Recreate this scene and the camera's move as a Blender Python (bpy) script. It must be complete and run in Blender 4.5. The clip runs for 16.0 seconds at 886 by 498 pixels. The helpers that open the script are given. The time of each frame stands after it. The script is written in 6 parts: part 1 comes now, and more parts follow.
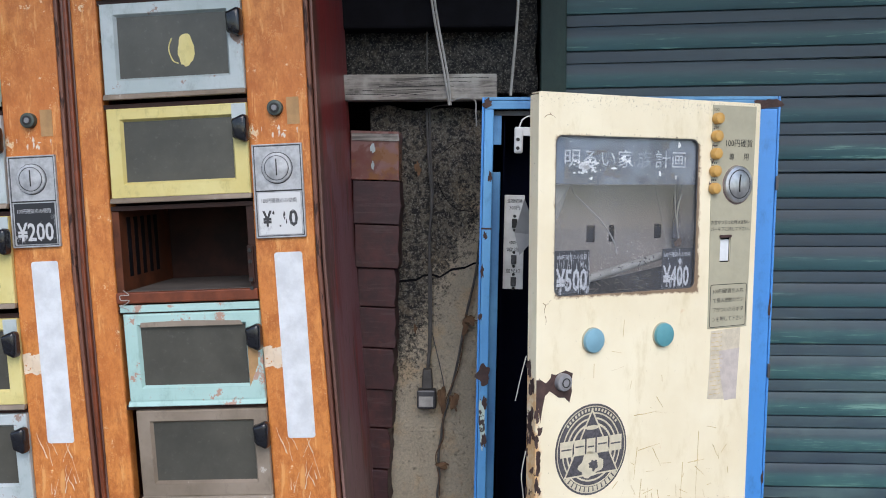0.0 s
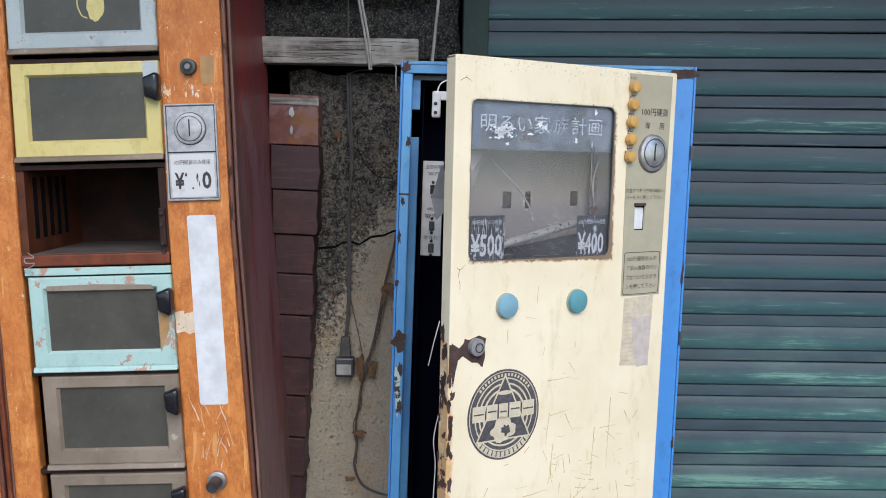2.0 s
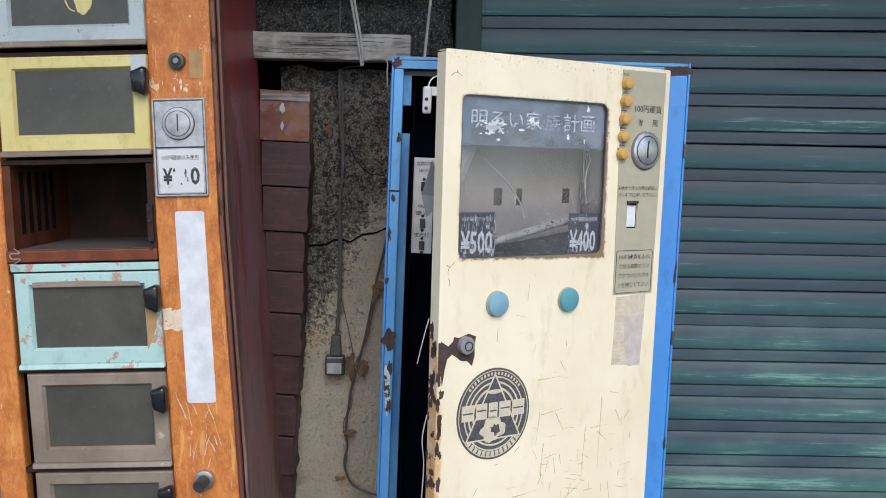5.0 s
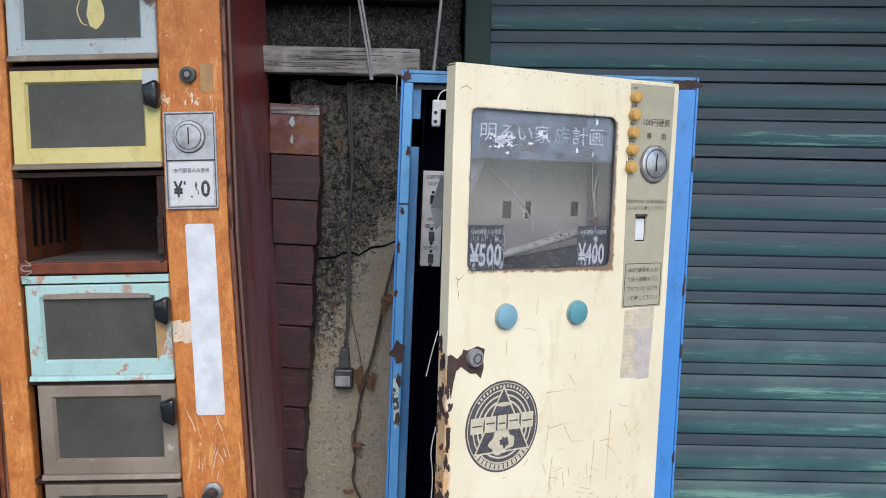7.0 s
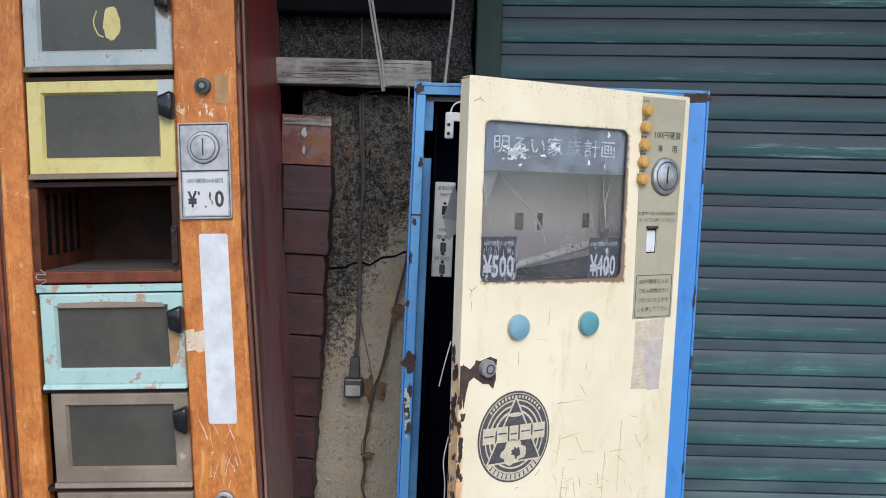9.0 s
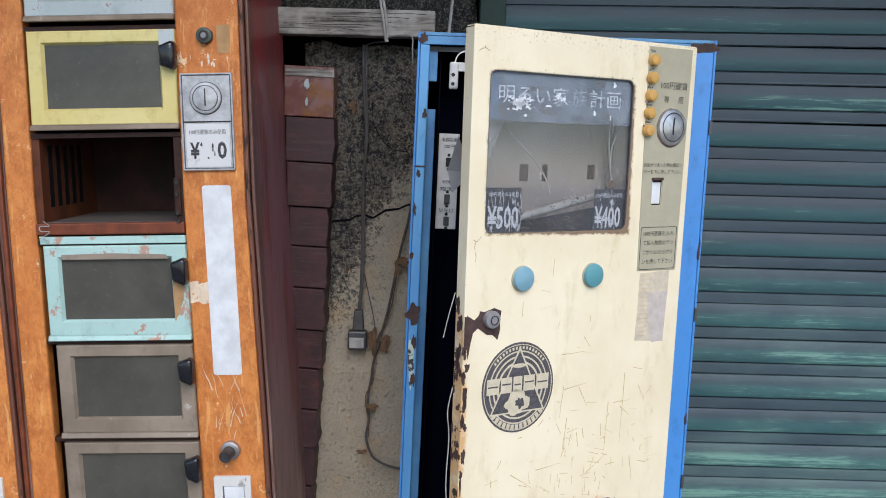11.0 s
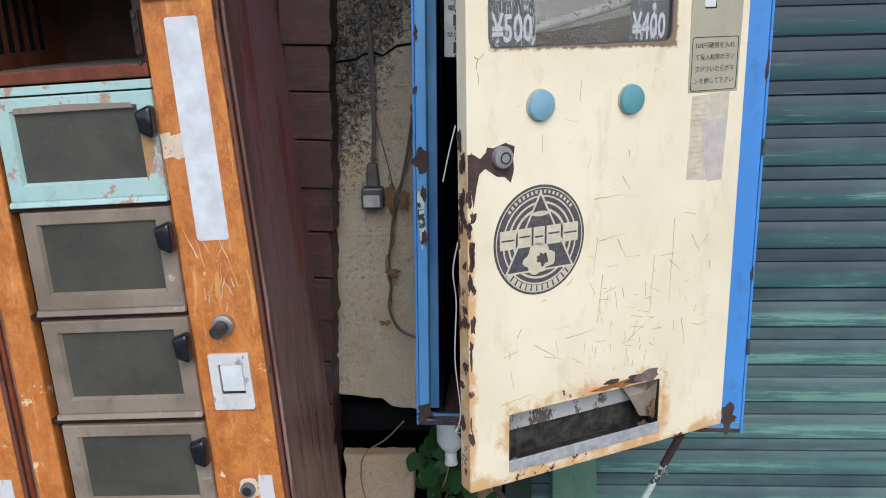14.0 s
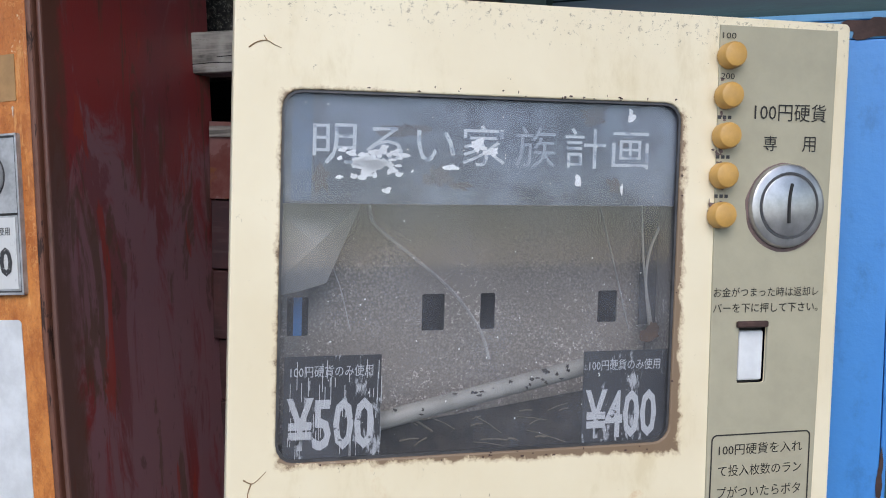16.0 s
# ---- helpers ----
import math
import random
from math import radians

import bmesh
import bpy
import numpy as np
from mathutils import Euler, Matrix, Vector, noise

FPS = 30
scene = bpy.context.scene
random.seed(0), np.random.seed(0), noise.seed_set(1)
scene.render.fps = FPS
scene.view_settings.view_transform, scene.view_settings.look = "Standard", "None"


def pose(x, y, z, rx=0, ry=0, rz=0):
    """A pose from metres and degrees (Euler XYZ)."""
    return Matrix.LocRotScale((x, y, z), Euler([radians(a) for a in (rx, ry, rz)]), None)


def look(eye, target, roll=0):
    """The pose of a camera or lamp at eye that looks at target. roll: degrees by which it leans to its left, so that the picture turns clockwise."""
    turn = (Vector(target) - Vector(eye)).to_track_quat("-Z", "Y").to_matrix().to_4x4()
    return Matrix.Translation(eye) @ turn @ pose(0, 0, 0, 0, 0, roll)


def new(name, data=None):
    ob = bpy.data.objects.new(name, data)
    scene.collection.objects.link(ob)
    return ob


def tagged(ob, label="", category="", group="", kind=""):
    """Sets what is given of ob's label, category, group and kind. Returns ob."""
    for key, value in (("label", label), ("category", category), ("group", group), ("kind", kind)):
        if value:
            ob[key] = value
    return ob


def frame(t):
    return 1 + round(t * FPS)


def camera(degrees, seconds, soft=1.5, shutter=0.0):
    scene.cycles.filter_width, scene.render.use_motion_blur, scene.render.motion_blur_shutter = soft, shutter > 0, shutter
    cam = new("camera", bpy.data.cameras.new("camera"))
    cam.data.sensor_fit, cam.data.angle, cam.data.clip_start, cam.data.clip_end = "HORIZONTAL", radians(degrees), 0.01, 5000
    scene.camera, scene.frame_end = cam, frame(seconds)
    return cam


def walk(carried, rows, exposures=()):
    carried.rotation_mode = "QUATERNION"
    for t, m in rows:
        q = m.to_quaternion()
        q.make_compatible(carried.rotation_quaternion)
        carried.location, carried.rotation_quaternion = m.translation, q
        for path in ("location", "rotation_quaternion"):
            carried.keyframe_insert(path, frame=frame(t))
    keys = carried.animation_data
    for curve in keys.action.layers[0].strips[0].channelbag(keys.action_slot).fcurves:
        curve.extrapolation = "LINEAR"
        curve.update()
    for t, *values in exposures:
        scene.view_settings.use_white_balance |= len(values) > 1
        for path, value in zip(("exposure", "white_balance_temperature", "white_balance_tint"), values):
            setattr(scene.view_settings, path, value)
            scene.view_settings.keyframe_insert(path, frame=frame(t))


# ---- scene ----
cam = camera(49.2, 16.0, soft=1.0)
PATH = [
    (0, (0.0194, 0.0561, 1.5728), (-0.1053, 2.0466, 1.4239), -0.16),
    (0.5, (0.0212, 0.0679, 1.5590), (-0.0450, 2.0586, 1.3774), 0.45),
    (1, (0.0327, 0.0700, 1.5609), (0.0145, 2.0616, 1.3781), 0.65),
    (1.5, (0.0360, 0.0618, 1.5553), (0.0337, 2.0531, 1.3691), 0.77),
    (2, (0.0450, 0.0681, 1.5544), (0.0607, 2.0582, 1.3570), 0.87),
    (2.5, (0.0471, 0.0772, 1.5497), (0.0712, 2.0664, 1.3430), 0.96),
    (3, (0.0464, 0.0806, 1.5452), (0.0704, 2.0693, 1.3342), 1.04),
    (3.5, (0.0454, 0.0765, 1.5476), (0.0699, 2.0651, 1.3363), 1.10),
    (6, (0.0610, 0.0889, 1.5454), (0.0801, 2.0804, 1.3626), 1.21),
    (6.5, (0.0581, 0.0877, 1.5440), (0.0719, 2.0796, 1.3656), 1.20),
    (7, (0.0533, 0.0799, 1.5451), (0.0595, 2.0730, 1.3787), 1.20),
    (7.5, (0.0490, 0.0757, 1.5479), (0.0502, 2.0695, 1.3916), 1.24),
    (8, (0.0432, 0.0751, 1.5472), (0.0416, 2.0693, 1.3956), 1.28),
    (8.5, (0.0403, 0.0692, 1.5489), (0.0405, 2.0638, 1.4014), 1.40),
    (11, (0.0352, 0.0731, 1.5404), (0.0327, 2.0590, 1.3029), 1.48),
    (11.5, (0.0407, 0.0953, 1.5179), (0.0439, 2.0673, 1.1849), 1.03),
    (12, (0.0484, 0.1171, 1.4953), (0.0603, 2.0663, 1.0475), 0.36),
    (12.5, (0.0563, 0.1306, 1.4751), (0.0642, 2.0528, 0.9225), -0.42),
    (13, (0.0700, 0.1408, 1.4582), (0.0609, 2.0424, 0.8386), -1.08),
    (13.5, (0.1019, 0.1477, 1.4498), (0.0334, 2.0489, 0.8327), -1.64),
    (14, (0.1254, 0.3305, 1.4517), (-0.0306, 2.2620, 0.9569), -1.61),
    (14.5, (0.1327, 0.5867, 1.5025), (-0.1624, 2.5348, 1.1591), -1.34),
    (15, (0.2090, 0.7359, 1.5231), (-0.2460, 2.6716, 1.3082), -0.88),
    (15.5, (0.3205, 0.8515, 1.5456), (-0.2323, 2.7692, 1.4147), -0.30),
    (16, (0.3727, 0.9237, 1.5603), (-0.2276, 2.8293, 1.4689), -0.02),
]
walk(cam, [(t, look(eye, target, roll)) for t, eye, target, roll in PATH], [(0, 0.68), (11, 0.66), (12.5, 0.61), (13.5, 0.60), (15, 0.55), (16, 0.51)])

# ---- world, sun, exposure ----
scene.view_settings.exposure = 0.62
world = bpy.data.worlds.new("overcast_sky")
scene.world = world
world.use_nodes = True
wn = world.node_tree
sky = wn.nodes.new("ShaderNodeTexSky")
sky.sky_type, sky.sun_disc = "NISHITA", False
sky.sun_elevation, sky.sun_rotation = radians(50), radians(150)
sky.air_density, sky.dust_density = 1.0, 1.0
wn.links.new(sky.outputs[0], wn.nodes["Background"].inputs[0])
wn.nodes["Background"].inputs[1].default_value = 0.15
sun_data = bpy.data.lights.new("sun", "SUN")
sun_data.energy, sun_data.angle, sun_data.color = 1.5, radians(45), (1.0, 0.93, 0.885)
sun = new("sun", sun_data)
sun.matrix_world = look((0.9, -2.2, 4.2), (0.1, 1.6, 1.2))


# ---- material helpers ----
class Mat:
    """A node material under construction."""

    def __init__(self, name):
        self.m = bpy.data.materials.new(name)
        self.m.use_nodes = True
        self.nt = self.m.node_tree
        self.b = self.nt.nodes["Principled BSDF"]
        self.co = self.add("ShaderNodeTexCoord").outputs["Object"]

    def add(self, kind, **kw):
        n = self.nt.nodes.new(kind)
        for k, v in kw.items():
            n.inputs[k].default_value = v
        return n

    def link(self, a, b):
        self.nt.links.new(a, b)

    def scaled(self, s):
        n = self.add("ShaderNodeMapping")
        n.inputs["Scale"].default_value = s
        self.link(self.co, n.inputs["Vector"])
        return n.outputs[0]

    def noise(self, scale, detail=4.0, rough=0.6, stretch=None, distort=0.0):
        n = self.add("ShaderNodeTexNoise", Scale=scale, Detail=detail, Roughness=rough, Distortion=distort)
        self.link(self.scaled(stretch) if stretch else self.co, n.inputs["Vector"])
        return n.outputs[0]

    def ramp(self, value, lo, hi):
        n = self.add("ShaderNodeMapRange")
        n.interpolation_type = "SMOOTHSTEP"
        n.inputs[1].default_value, n.inputs[2].default_value = lo, hi
        self.link(value, n.inputs[0])
        return n.outputs[0]

    def math(self, op, a, b=0.0):
        n = self.nt.nodes.new("ShaderNodeMath")
        n.operation = op
        for i, v in enumerate((a, b)):
            if isinstance(v, (int, float)):
                n.inputs[i].default_value = v
            else:
                self.link(v, n.inputs[i])
        return n.outputs[0]

    def mix(self, fac, a, b):
        n = self.nt.nodes.new("ShaderNodeMix")
        n.data_type = "RGBA"
        for i, v in ((0, fac), (6, a), (7, b)):
            if isinstance(v, (int, float)):
                n.inputs[i].default_value = v
            elif isinstance(v, tuple):
                n.inputs[i].default_value = (*v, 1.0)
            else:
                self.link(v, n.inputs[i])
        return n.outputs[2]

    def mixf(self, fac, a, b):
        n = self.nt.nodes.new("ShaderNodeMix")
        n.data_type = "FLOAT"
        for i, v in ((0, fac), (2, a), (3, b)):
            if isinstance(v, (int, float)):
                n.inputs[i].default_value = v
            else:
                self.link(v, n.inputs[i])
        return n.outputs[0]

    def xyz(self):
        n = self.nt.nodes.new("ShaderNodeSeparateXYZ")
        self.link(self.co, n.inputs[0])
        return n.outputs

    def random(self):
        return self.nt.nodes.new("ShaderNodeObjectInfo").outputs["Random"]

    def colour(self, c):
        if isinstance(c, tuple):
            self.b.inputs["Base Color"].default_value = (*c, 1.0)
        else:
            self.link(c, self.b.inputs["Base Color"])

    def done(self, rough=0.5, metal=0.0, bump=None, strength=0.3, distance=0.002):
        for key, v in (("Roughness", rough), ("Metallic", metal)):
            if isinstance(v, (int, float)):
                self.b.inputs[key].default_value = v
            else:
                self.link(v, self.b.inputs[key])
        if bump is not None:
            n = self.add("ShaderNodeBump", Strength=strength, Distance=distance)
            self.link(bump, n.inputs["Height"])
            self.link(n.outputs[0], self.b.inputs["Normal"])
        return self.m


def paint(name, base, worn, under, wear=0.62, rough=0.45, scale=30.0, drip=1.0):
    """Old paint: two shades, and flakes down to what lies under it."""
    k = Mat(name)
    broad = k.noise(scale * 0.25, 5, 0.6, (1, 1, drip))
    fine = k.noise(scale * 6, 3, 0.6)
    flakes = k.ramp(k.noise(scale, 8, 0.72, (1, 1, drip)), wear, wear + 0.03)
    c = k.mix(k.ramp(broad, 0.35, 0.7), base, worn)
    grime = k.ramp(k.noise(scale * 1.7, 7, 0.75, (1, 1, 0.6)), 0.50, 0.72)
    c = k.mix(k.math("MULTIPLY", grime, 0.45), c, tuple(v * 0.50 for v in base))
    k.colour(k.mix(flakes, c, under))
    return k.done(k.mixf(flakes, k.mixf(broad, rough * 0.7, rough * 1.3), 0.85), 0.0, k.math("SUBTRACT", fine, flakes), 0.25, 0.0012)


def plain(name, base, rough=0.5, metal=0.0, vary=0.25, scale=60.0, strength=0.15, gloss=0.5):
    k = Mat(name)
    k.b.inputs["Specular IOR Level"].default_value = gloss
    n = k.noise(scale, 5, 0.65)
    dark = tuple(v * (1 - vary) for v in base)
    k.colour(k.mix(k.ramp(n, 0.3, 0.7), dark, base))
    return k.done(k.mixf(n, rough * 0.8, min(1.0, rough * 1.2)), metal, k.noise(scale * 5, 3), strength, 0.0008)


# ---- materials ----
def orange_wood():
    k = Mat("orange_stained_wood")
    grain = k.noise(30, 7, 0.75, (3, 3, 0.6), 0.2)
    blotch = k.noise(26, 9, 0.78, (1.2, 1, 0.75), 0.2)
    broad = k.noise(5, 5, 0.65)
    drip = k.noise(60, 7, 0.7, (1, 1, 0.14), 0.2)
    c = k.mix(k.ramp(blotch, 0.36, 0.62), (0.42, 0.122, 0.025), (0.68, 0.262, 0.066))
    c = k.mix(k.math("MULTIPLY", k.ramp(broad, 0.40, 0.64), 0.6), c, (0.56, 0.168, 0.035))
    c = k.mix(k.math("MULTIPLY", k.ramp(grain, 0.50, 0.72), 0.4), c, (0.24, 0.052, 0.012))
    c = k.mix(k.math("MULTIPLY", k.ramp(drip, 0.57, 0.63), 0.6), c, (0.80, 0.42, 0.15))
    pits = k.ramp(k.noise(330, 4, 0.7), 0.55, 0.68)
    c = k.mix(k.math("MULTIPLY", pits, 0.22), c, (0.17, 0.045, 0.014))
    cell = k.add("ShaderNodeTexVoronoi", Scale=170.0)
    k.link(k.co, cell.inputs["Vector"])
    ring = k.math("MULTIPLY", k.ramp(cell.outputs["Distance"], 0.26, 0.33), k.ramp(cell.outputs["Distance"], 0.46, 0.38))
    c = k.mix(k.math("MULTIPLY", ring, k.math("MULTIPLY", k.ramp(k.noise(20, 5, 0.7), 0.48, 0.60), 0.45)), c, (0.76, 0.40, 0.14))
    flake = k.ramp(k.math("ADD", k.noise(24, 10, 0.8), k.math("MULTIPLY", broad, 0.2)), 0.705, 0.730)
    c = k.mix(flake, c, (0.80, 0.62, 0.40))
    k.colour(c)
    h = k.math("ADD", k.math("SUBTRACT", k.math("ADD", grain, blotch), pits), drip)
    return k.done(k.mixf(blotch, 0.6, 0.35), 0.0, h, 0.6, 0.0016)


def red_side():
    k = Mat("dark_red_side_paint")
    _, y, z = k.xyz()
    drip = k.noise(15, 8, 0.68, (1, 1.3, 0.30), 0.7)
    curl = k.noise(13, 8, 0.68, (1, 1.3, 0.34), 0.9)
    broad = k.noise(4, 5, 0.6, (1, 1, 0.6))
    hair = k.noise(70, 6, 0.75, (1, 1, 0.10), 0.3)
    c = k.mix(k.ramp(broad, 0.38, 0.62), (0.255, 0.032, 0.031), (0.180, 0.047, 0.051))
    # chalky mauve bloom with ragged lower ends, thinner towards the top; sky sheen painted in
    bloom_and_sheen = k.math("ADD", k.math("MULTIPLY", k.ramp(z, 1.74, 1.42), 0.20), curl)
    c = k.mix(k.math("MULTIPLY", k.ramp(bloom_and_sheen, 0.555, 0.66), 0.80), c, k.mix(broad, (0.215, 0.108, 0.120), (0.270, 0.155, 0.172)))
    c = k.mix(k.math("MULTIPLY", k.ramp(drip, 0.56, 0.62), 0.6), c, (0.150, 0.026, 0.026))
    c = k.mix(k.math("MULTIPLY", k.ramp(k.noise(20, 7, 0.68, (1, 1.4, 0.22), 0.7), 0.56, 0.61), 0.75), c, (0.105, 0.058, 0.036))
    c = k.mix(k.math("MULTIPLY", k.ramp(k.noise(17, 6, 0.65, (1, 1.4, 0.26), 0.8), 0.615, 0.655), 0.75), c, (0.30, 0.040, 0.026))
    # paint rubbed to brown wood along the front edge
    rub = k.math("ADD", y, k.math("MULTIPLY", k.math("SUBTRACT", k.noise(26, 7, 0.7, (1, 1, 0.3)), 0.5), 0.10))
    c = k.mix(k.math("MULTIPLY", k.ramp(rub, 0.042, 0.022), 0.8), c, (0.105, 0.052, 0.034))
    # bleached, scuffed wood towards the foot of the panel
    bare = k.ramp(k.math("ADD", k.math("MULTIPLY", k.ramp(z, 1.35, 0.70), 0.42), k.math("MULTIPLY", k.noise(6, 8, 0.7, (1, 1.4, 0.45), 0.8), 0.9)), 0.56, 0.86)
    c = k.mix(k.math("MULTIPLY", bare, 0.92), c, k.mix(k.ramp(hair, 0.34, 0.60), (0.095, 0.042, 0.034), (0.30, 0.185, 0.165)))
    c = k.mix(k.math("MULTIPLY", k.ramp(k.noise(36, 7, 0.7, (1, 1, 0.4)), 0.60, 0.66), 0.6), c, (0.075, 0.036, 0.022))
    c = k.mix(k.ramp(k.noise(40, 8, 0.75), 0.71, 0.73), c, (0.45, 0.40, 0.38))
    k.colour(c)
    return k.done(k.mixf(curl, 0.28, 0.52), 0.0, k.math("ADD", k.math("ADD", drip, curl), k.math("MULTIPLY", hair, 0.2)), 0.22, 0.003)


def dark_brick():
    k = Mat("dark_painted_brick")
    n = k.noise(30, 6, 0.65)
    c = k.mix(k.ramp(n, 0.3, 0.7), (0.028, 0.010, 0.011), (0.068, 0.021, 0.021))
    c = k.mix(k.math("MULTIPLY", k.random(), 0.5), c, (0.034, 0.017, 0.024))
    c = k.mix(k.math("MULTIPLY", k.ramp(k.noise(11, 7, 0.7), 0.62, 0.74), 0.6), c, (0.15, 0.048, 0.03))
    bed = k.noise(60, 6, 0.7, (0.25, 1, 2.2), 0.4)
    c = k.mix(k.math("MULTIPLY", k.ramp(bed, 0.52, 0.66), 0.55), c, (0.075, 0.042, 0.045))
    k.colour(c)
    return k.done(k.mixf(n, 0.4, 0.75), 0.0, k.math("ADD", n, k.math("MULTIPLY", bed, 0.5)), 0.35, 0.002)


def glossy_brick():
    k = Mat("glazed_top_brick")
    n = k.noise(18, 6, 0.6)
    c = k.mix(k.ramp(n, 0.35, 0.65), (0.135, 0.040, 0.033), (0.215, 0.105, 0.098))
    c = k.mix(k.math("MULTIPLY", k.ramp(k.noise(22, 5), 0.50, 0.6), 0.85), c, (0.20, 0.075, 0.020))
    k.colour(c)
    return k.done(k.mixf(n, 0.15, 0.4), 0.0, n, 0.4, 0.003)


def plaster(name, base, mould):
    k = Mat(name)
    rough_n = k.noise(70, 8, 0.7)
    broad = k.noise(7, 6, 0.65)
    x, y, z = k.xyz()
    c = k.mix(k.ramp(broad, 0.3, 0.72), tuple(v * 0.80 for v in base), base)
    c = k.mix(k.math("MULTIPLY", k.ramp(k.noise(13, 5, 0.65), 0.5, 0.68), 0.5), c, (base[0] * 1.05, base[1] * 0.86, base[2] * 0.62))
    grit = k.noise(210, 6, 0.8)
    c = k.mix(k.math("MULTIPLY", k.ramp(grit, 0.62, 0.36), 0.34), c, tuple(v * 0.40 for v in base))
    pits = k.ramp(k.noise(120, 6, 0.75), 0.58, 0.68)
    c = k.mix(k.math("MULTIPLY", pits, 0.42), c, tuple(v * 0.28 for v in base))
    if mould:
        speck = k.noise(130, 7, 0.82)
        place = k.math("ADD", k.math("ADD", z, k.math("MULTIPLY", k.noise(9, 8, 0.76), 0.62)), k.math("ADD", k.math("MULTIPLY", x, -2.2), k.math("MULTIPLY", k.math("SUBTRACT", speck, 0.5), 0.9)))
        # mould at upper left; shade under the lintel is painted in with it
        high = k.math("MAXIMUM", k.ramp(place, 1.83, 1.97), k.ramp(k.math("ADD", z, k.math("MULTIPLY", k.noise(16, 6, 0.7), 0.12)), 1.69, 1.75))
        spots = k.ramp(k.noise(95, 8, 0.8), 0.42, 0.58)
        c = k.mix(k.math("MULTIPLY", high, k.mixf(spots, 0.97, 0.66)), c, (0.011, 0.013, 0.019))
        flecks = k.ramp(k.noise(190, 6, 0.82), 0.545, 0.60)
        c = k.mix(k.math("MULTIPLY", high, k.math("MULTIPLY", flecks, 0.8)), c, (0.38, 0.375, 0.34))
    k.colour(c)
    return k.done(0.92, 0.0, k.math("SUBTRACT", k.math("ADD", k.math("ADD", rough_n, grit), k.math("MULTIPLY", broad, 0.6)), pits), 1.0, 0.009)


def shutter_paint():
    k = Mat("weathered_green_shutter_paint")
    z = k.xyz()[2]
    shift = k.add("ShaderNodeVectorMath")
    shift.operation = "ADD"
    info = k.nt.nodes.new("ShaderNodeObjectInfo")
    k.link(k.co, shift.inputs[0])
    k.link(info.outputs["Location"], shift.inputs[1])
    k.co = shift.outputs[0]
    patch = k.noise(2.3, 6, 0.65, (0.7, 1, 1.3))
    # each slat carries its own scratches
    along = k.nt.nodes.new("ShaderNodeCombineXYZ")
    k.link(k.math("MULTIPLY", info.outputs["Random"], 37.0), along.inputs[0])
    own = k.add("ShaderNodeVectorMath")
    own.operation = "ADD"
    k.link(k.co, own.inputs[0])
    k.link(along.outputs[0], own.inputs[1])
    k.co = own.outputs[0]
    streak = k.noise(9, 9, 0.76, (0.28, 1, 9), 0.3)
    smear = k.noise(16, 9, 0.76, (0.22, 1, 3.4), 0.2)
    fine = k.noise(60, 6, 0.75, (0.4, 1, 2.5))
    c = k.mix(k.ramp(patch, 0.3, 0.7), (0.024, 0.044, 0.066), (0.038, 0.072, 0.094))
    c = k.mix(k.math("MULTIPLY", k.ramp(fine, 0.45, 0.7), 0.45), c, (0.034, 0.046, 0.054))
    # chalked patches; the stronger skylight on lower slats is mixed into this colour
    chalk_and_light = k.ramp(k.math("ADD", k.math("MULTIPLY", k.xyz()[2], -0.28), k.math("ADD", k.math("MULTIPLY", patch, 0.75), 0.085)), 0.09, 0.35)
    c = k.mix(k.math("MULTIPLY", chalk_and_light, k.mixf(k.ramp(smear, 0.35, 0.62), 0.3, 0.8)), c, (0.100, 0.178, 0.165))
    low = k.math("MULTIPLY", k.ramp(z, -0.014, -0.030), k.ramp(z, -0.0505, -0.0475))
    c = k.mix(k.math("MULTIPLY", low, k.mixf(k.ramp(smear, 0.30, 0.55), 0.35, 1.0)), c, k.mix(chalk_and_light, (0.037, 0.104, 0.116), (0.090, 0.215, 0.195)))
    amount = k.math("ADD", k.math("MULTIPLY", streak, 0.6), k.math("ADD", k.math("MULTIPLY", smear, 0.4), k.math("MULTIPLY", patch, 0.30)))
    worn = k.math("MULTIPLY", low, k.ramp(k.math("ADD", amount, k.math("ADD", k.math("MULTIPLY", chalk_and_light, 0.10), k.math("MULTIPLY", k.math("SUBTRACT", k.noise(130, 5, 0.75, (0.10, 1, 1.6)), 0.5), 0.45))), 0.70, 0.80))
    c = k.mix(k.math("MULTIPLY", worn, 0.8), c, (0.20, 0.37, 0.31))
    lip = k.math("MULTIPLY", k.ramp(z, -0.068, -0.072), k.ramp(streak, 0.54, 0.62))
    c = k.mix(k.math("MULTIPLY", lip, 0.3), c, (0.28, 0.36, 0.36))
    k.colour(c)
    return k.done(k.mixf(streak, 0.42, 0.65), 0.0, k.math("ADD", streak, fine), 0.3, 0.0012)


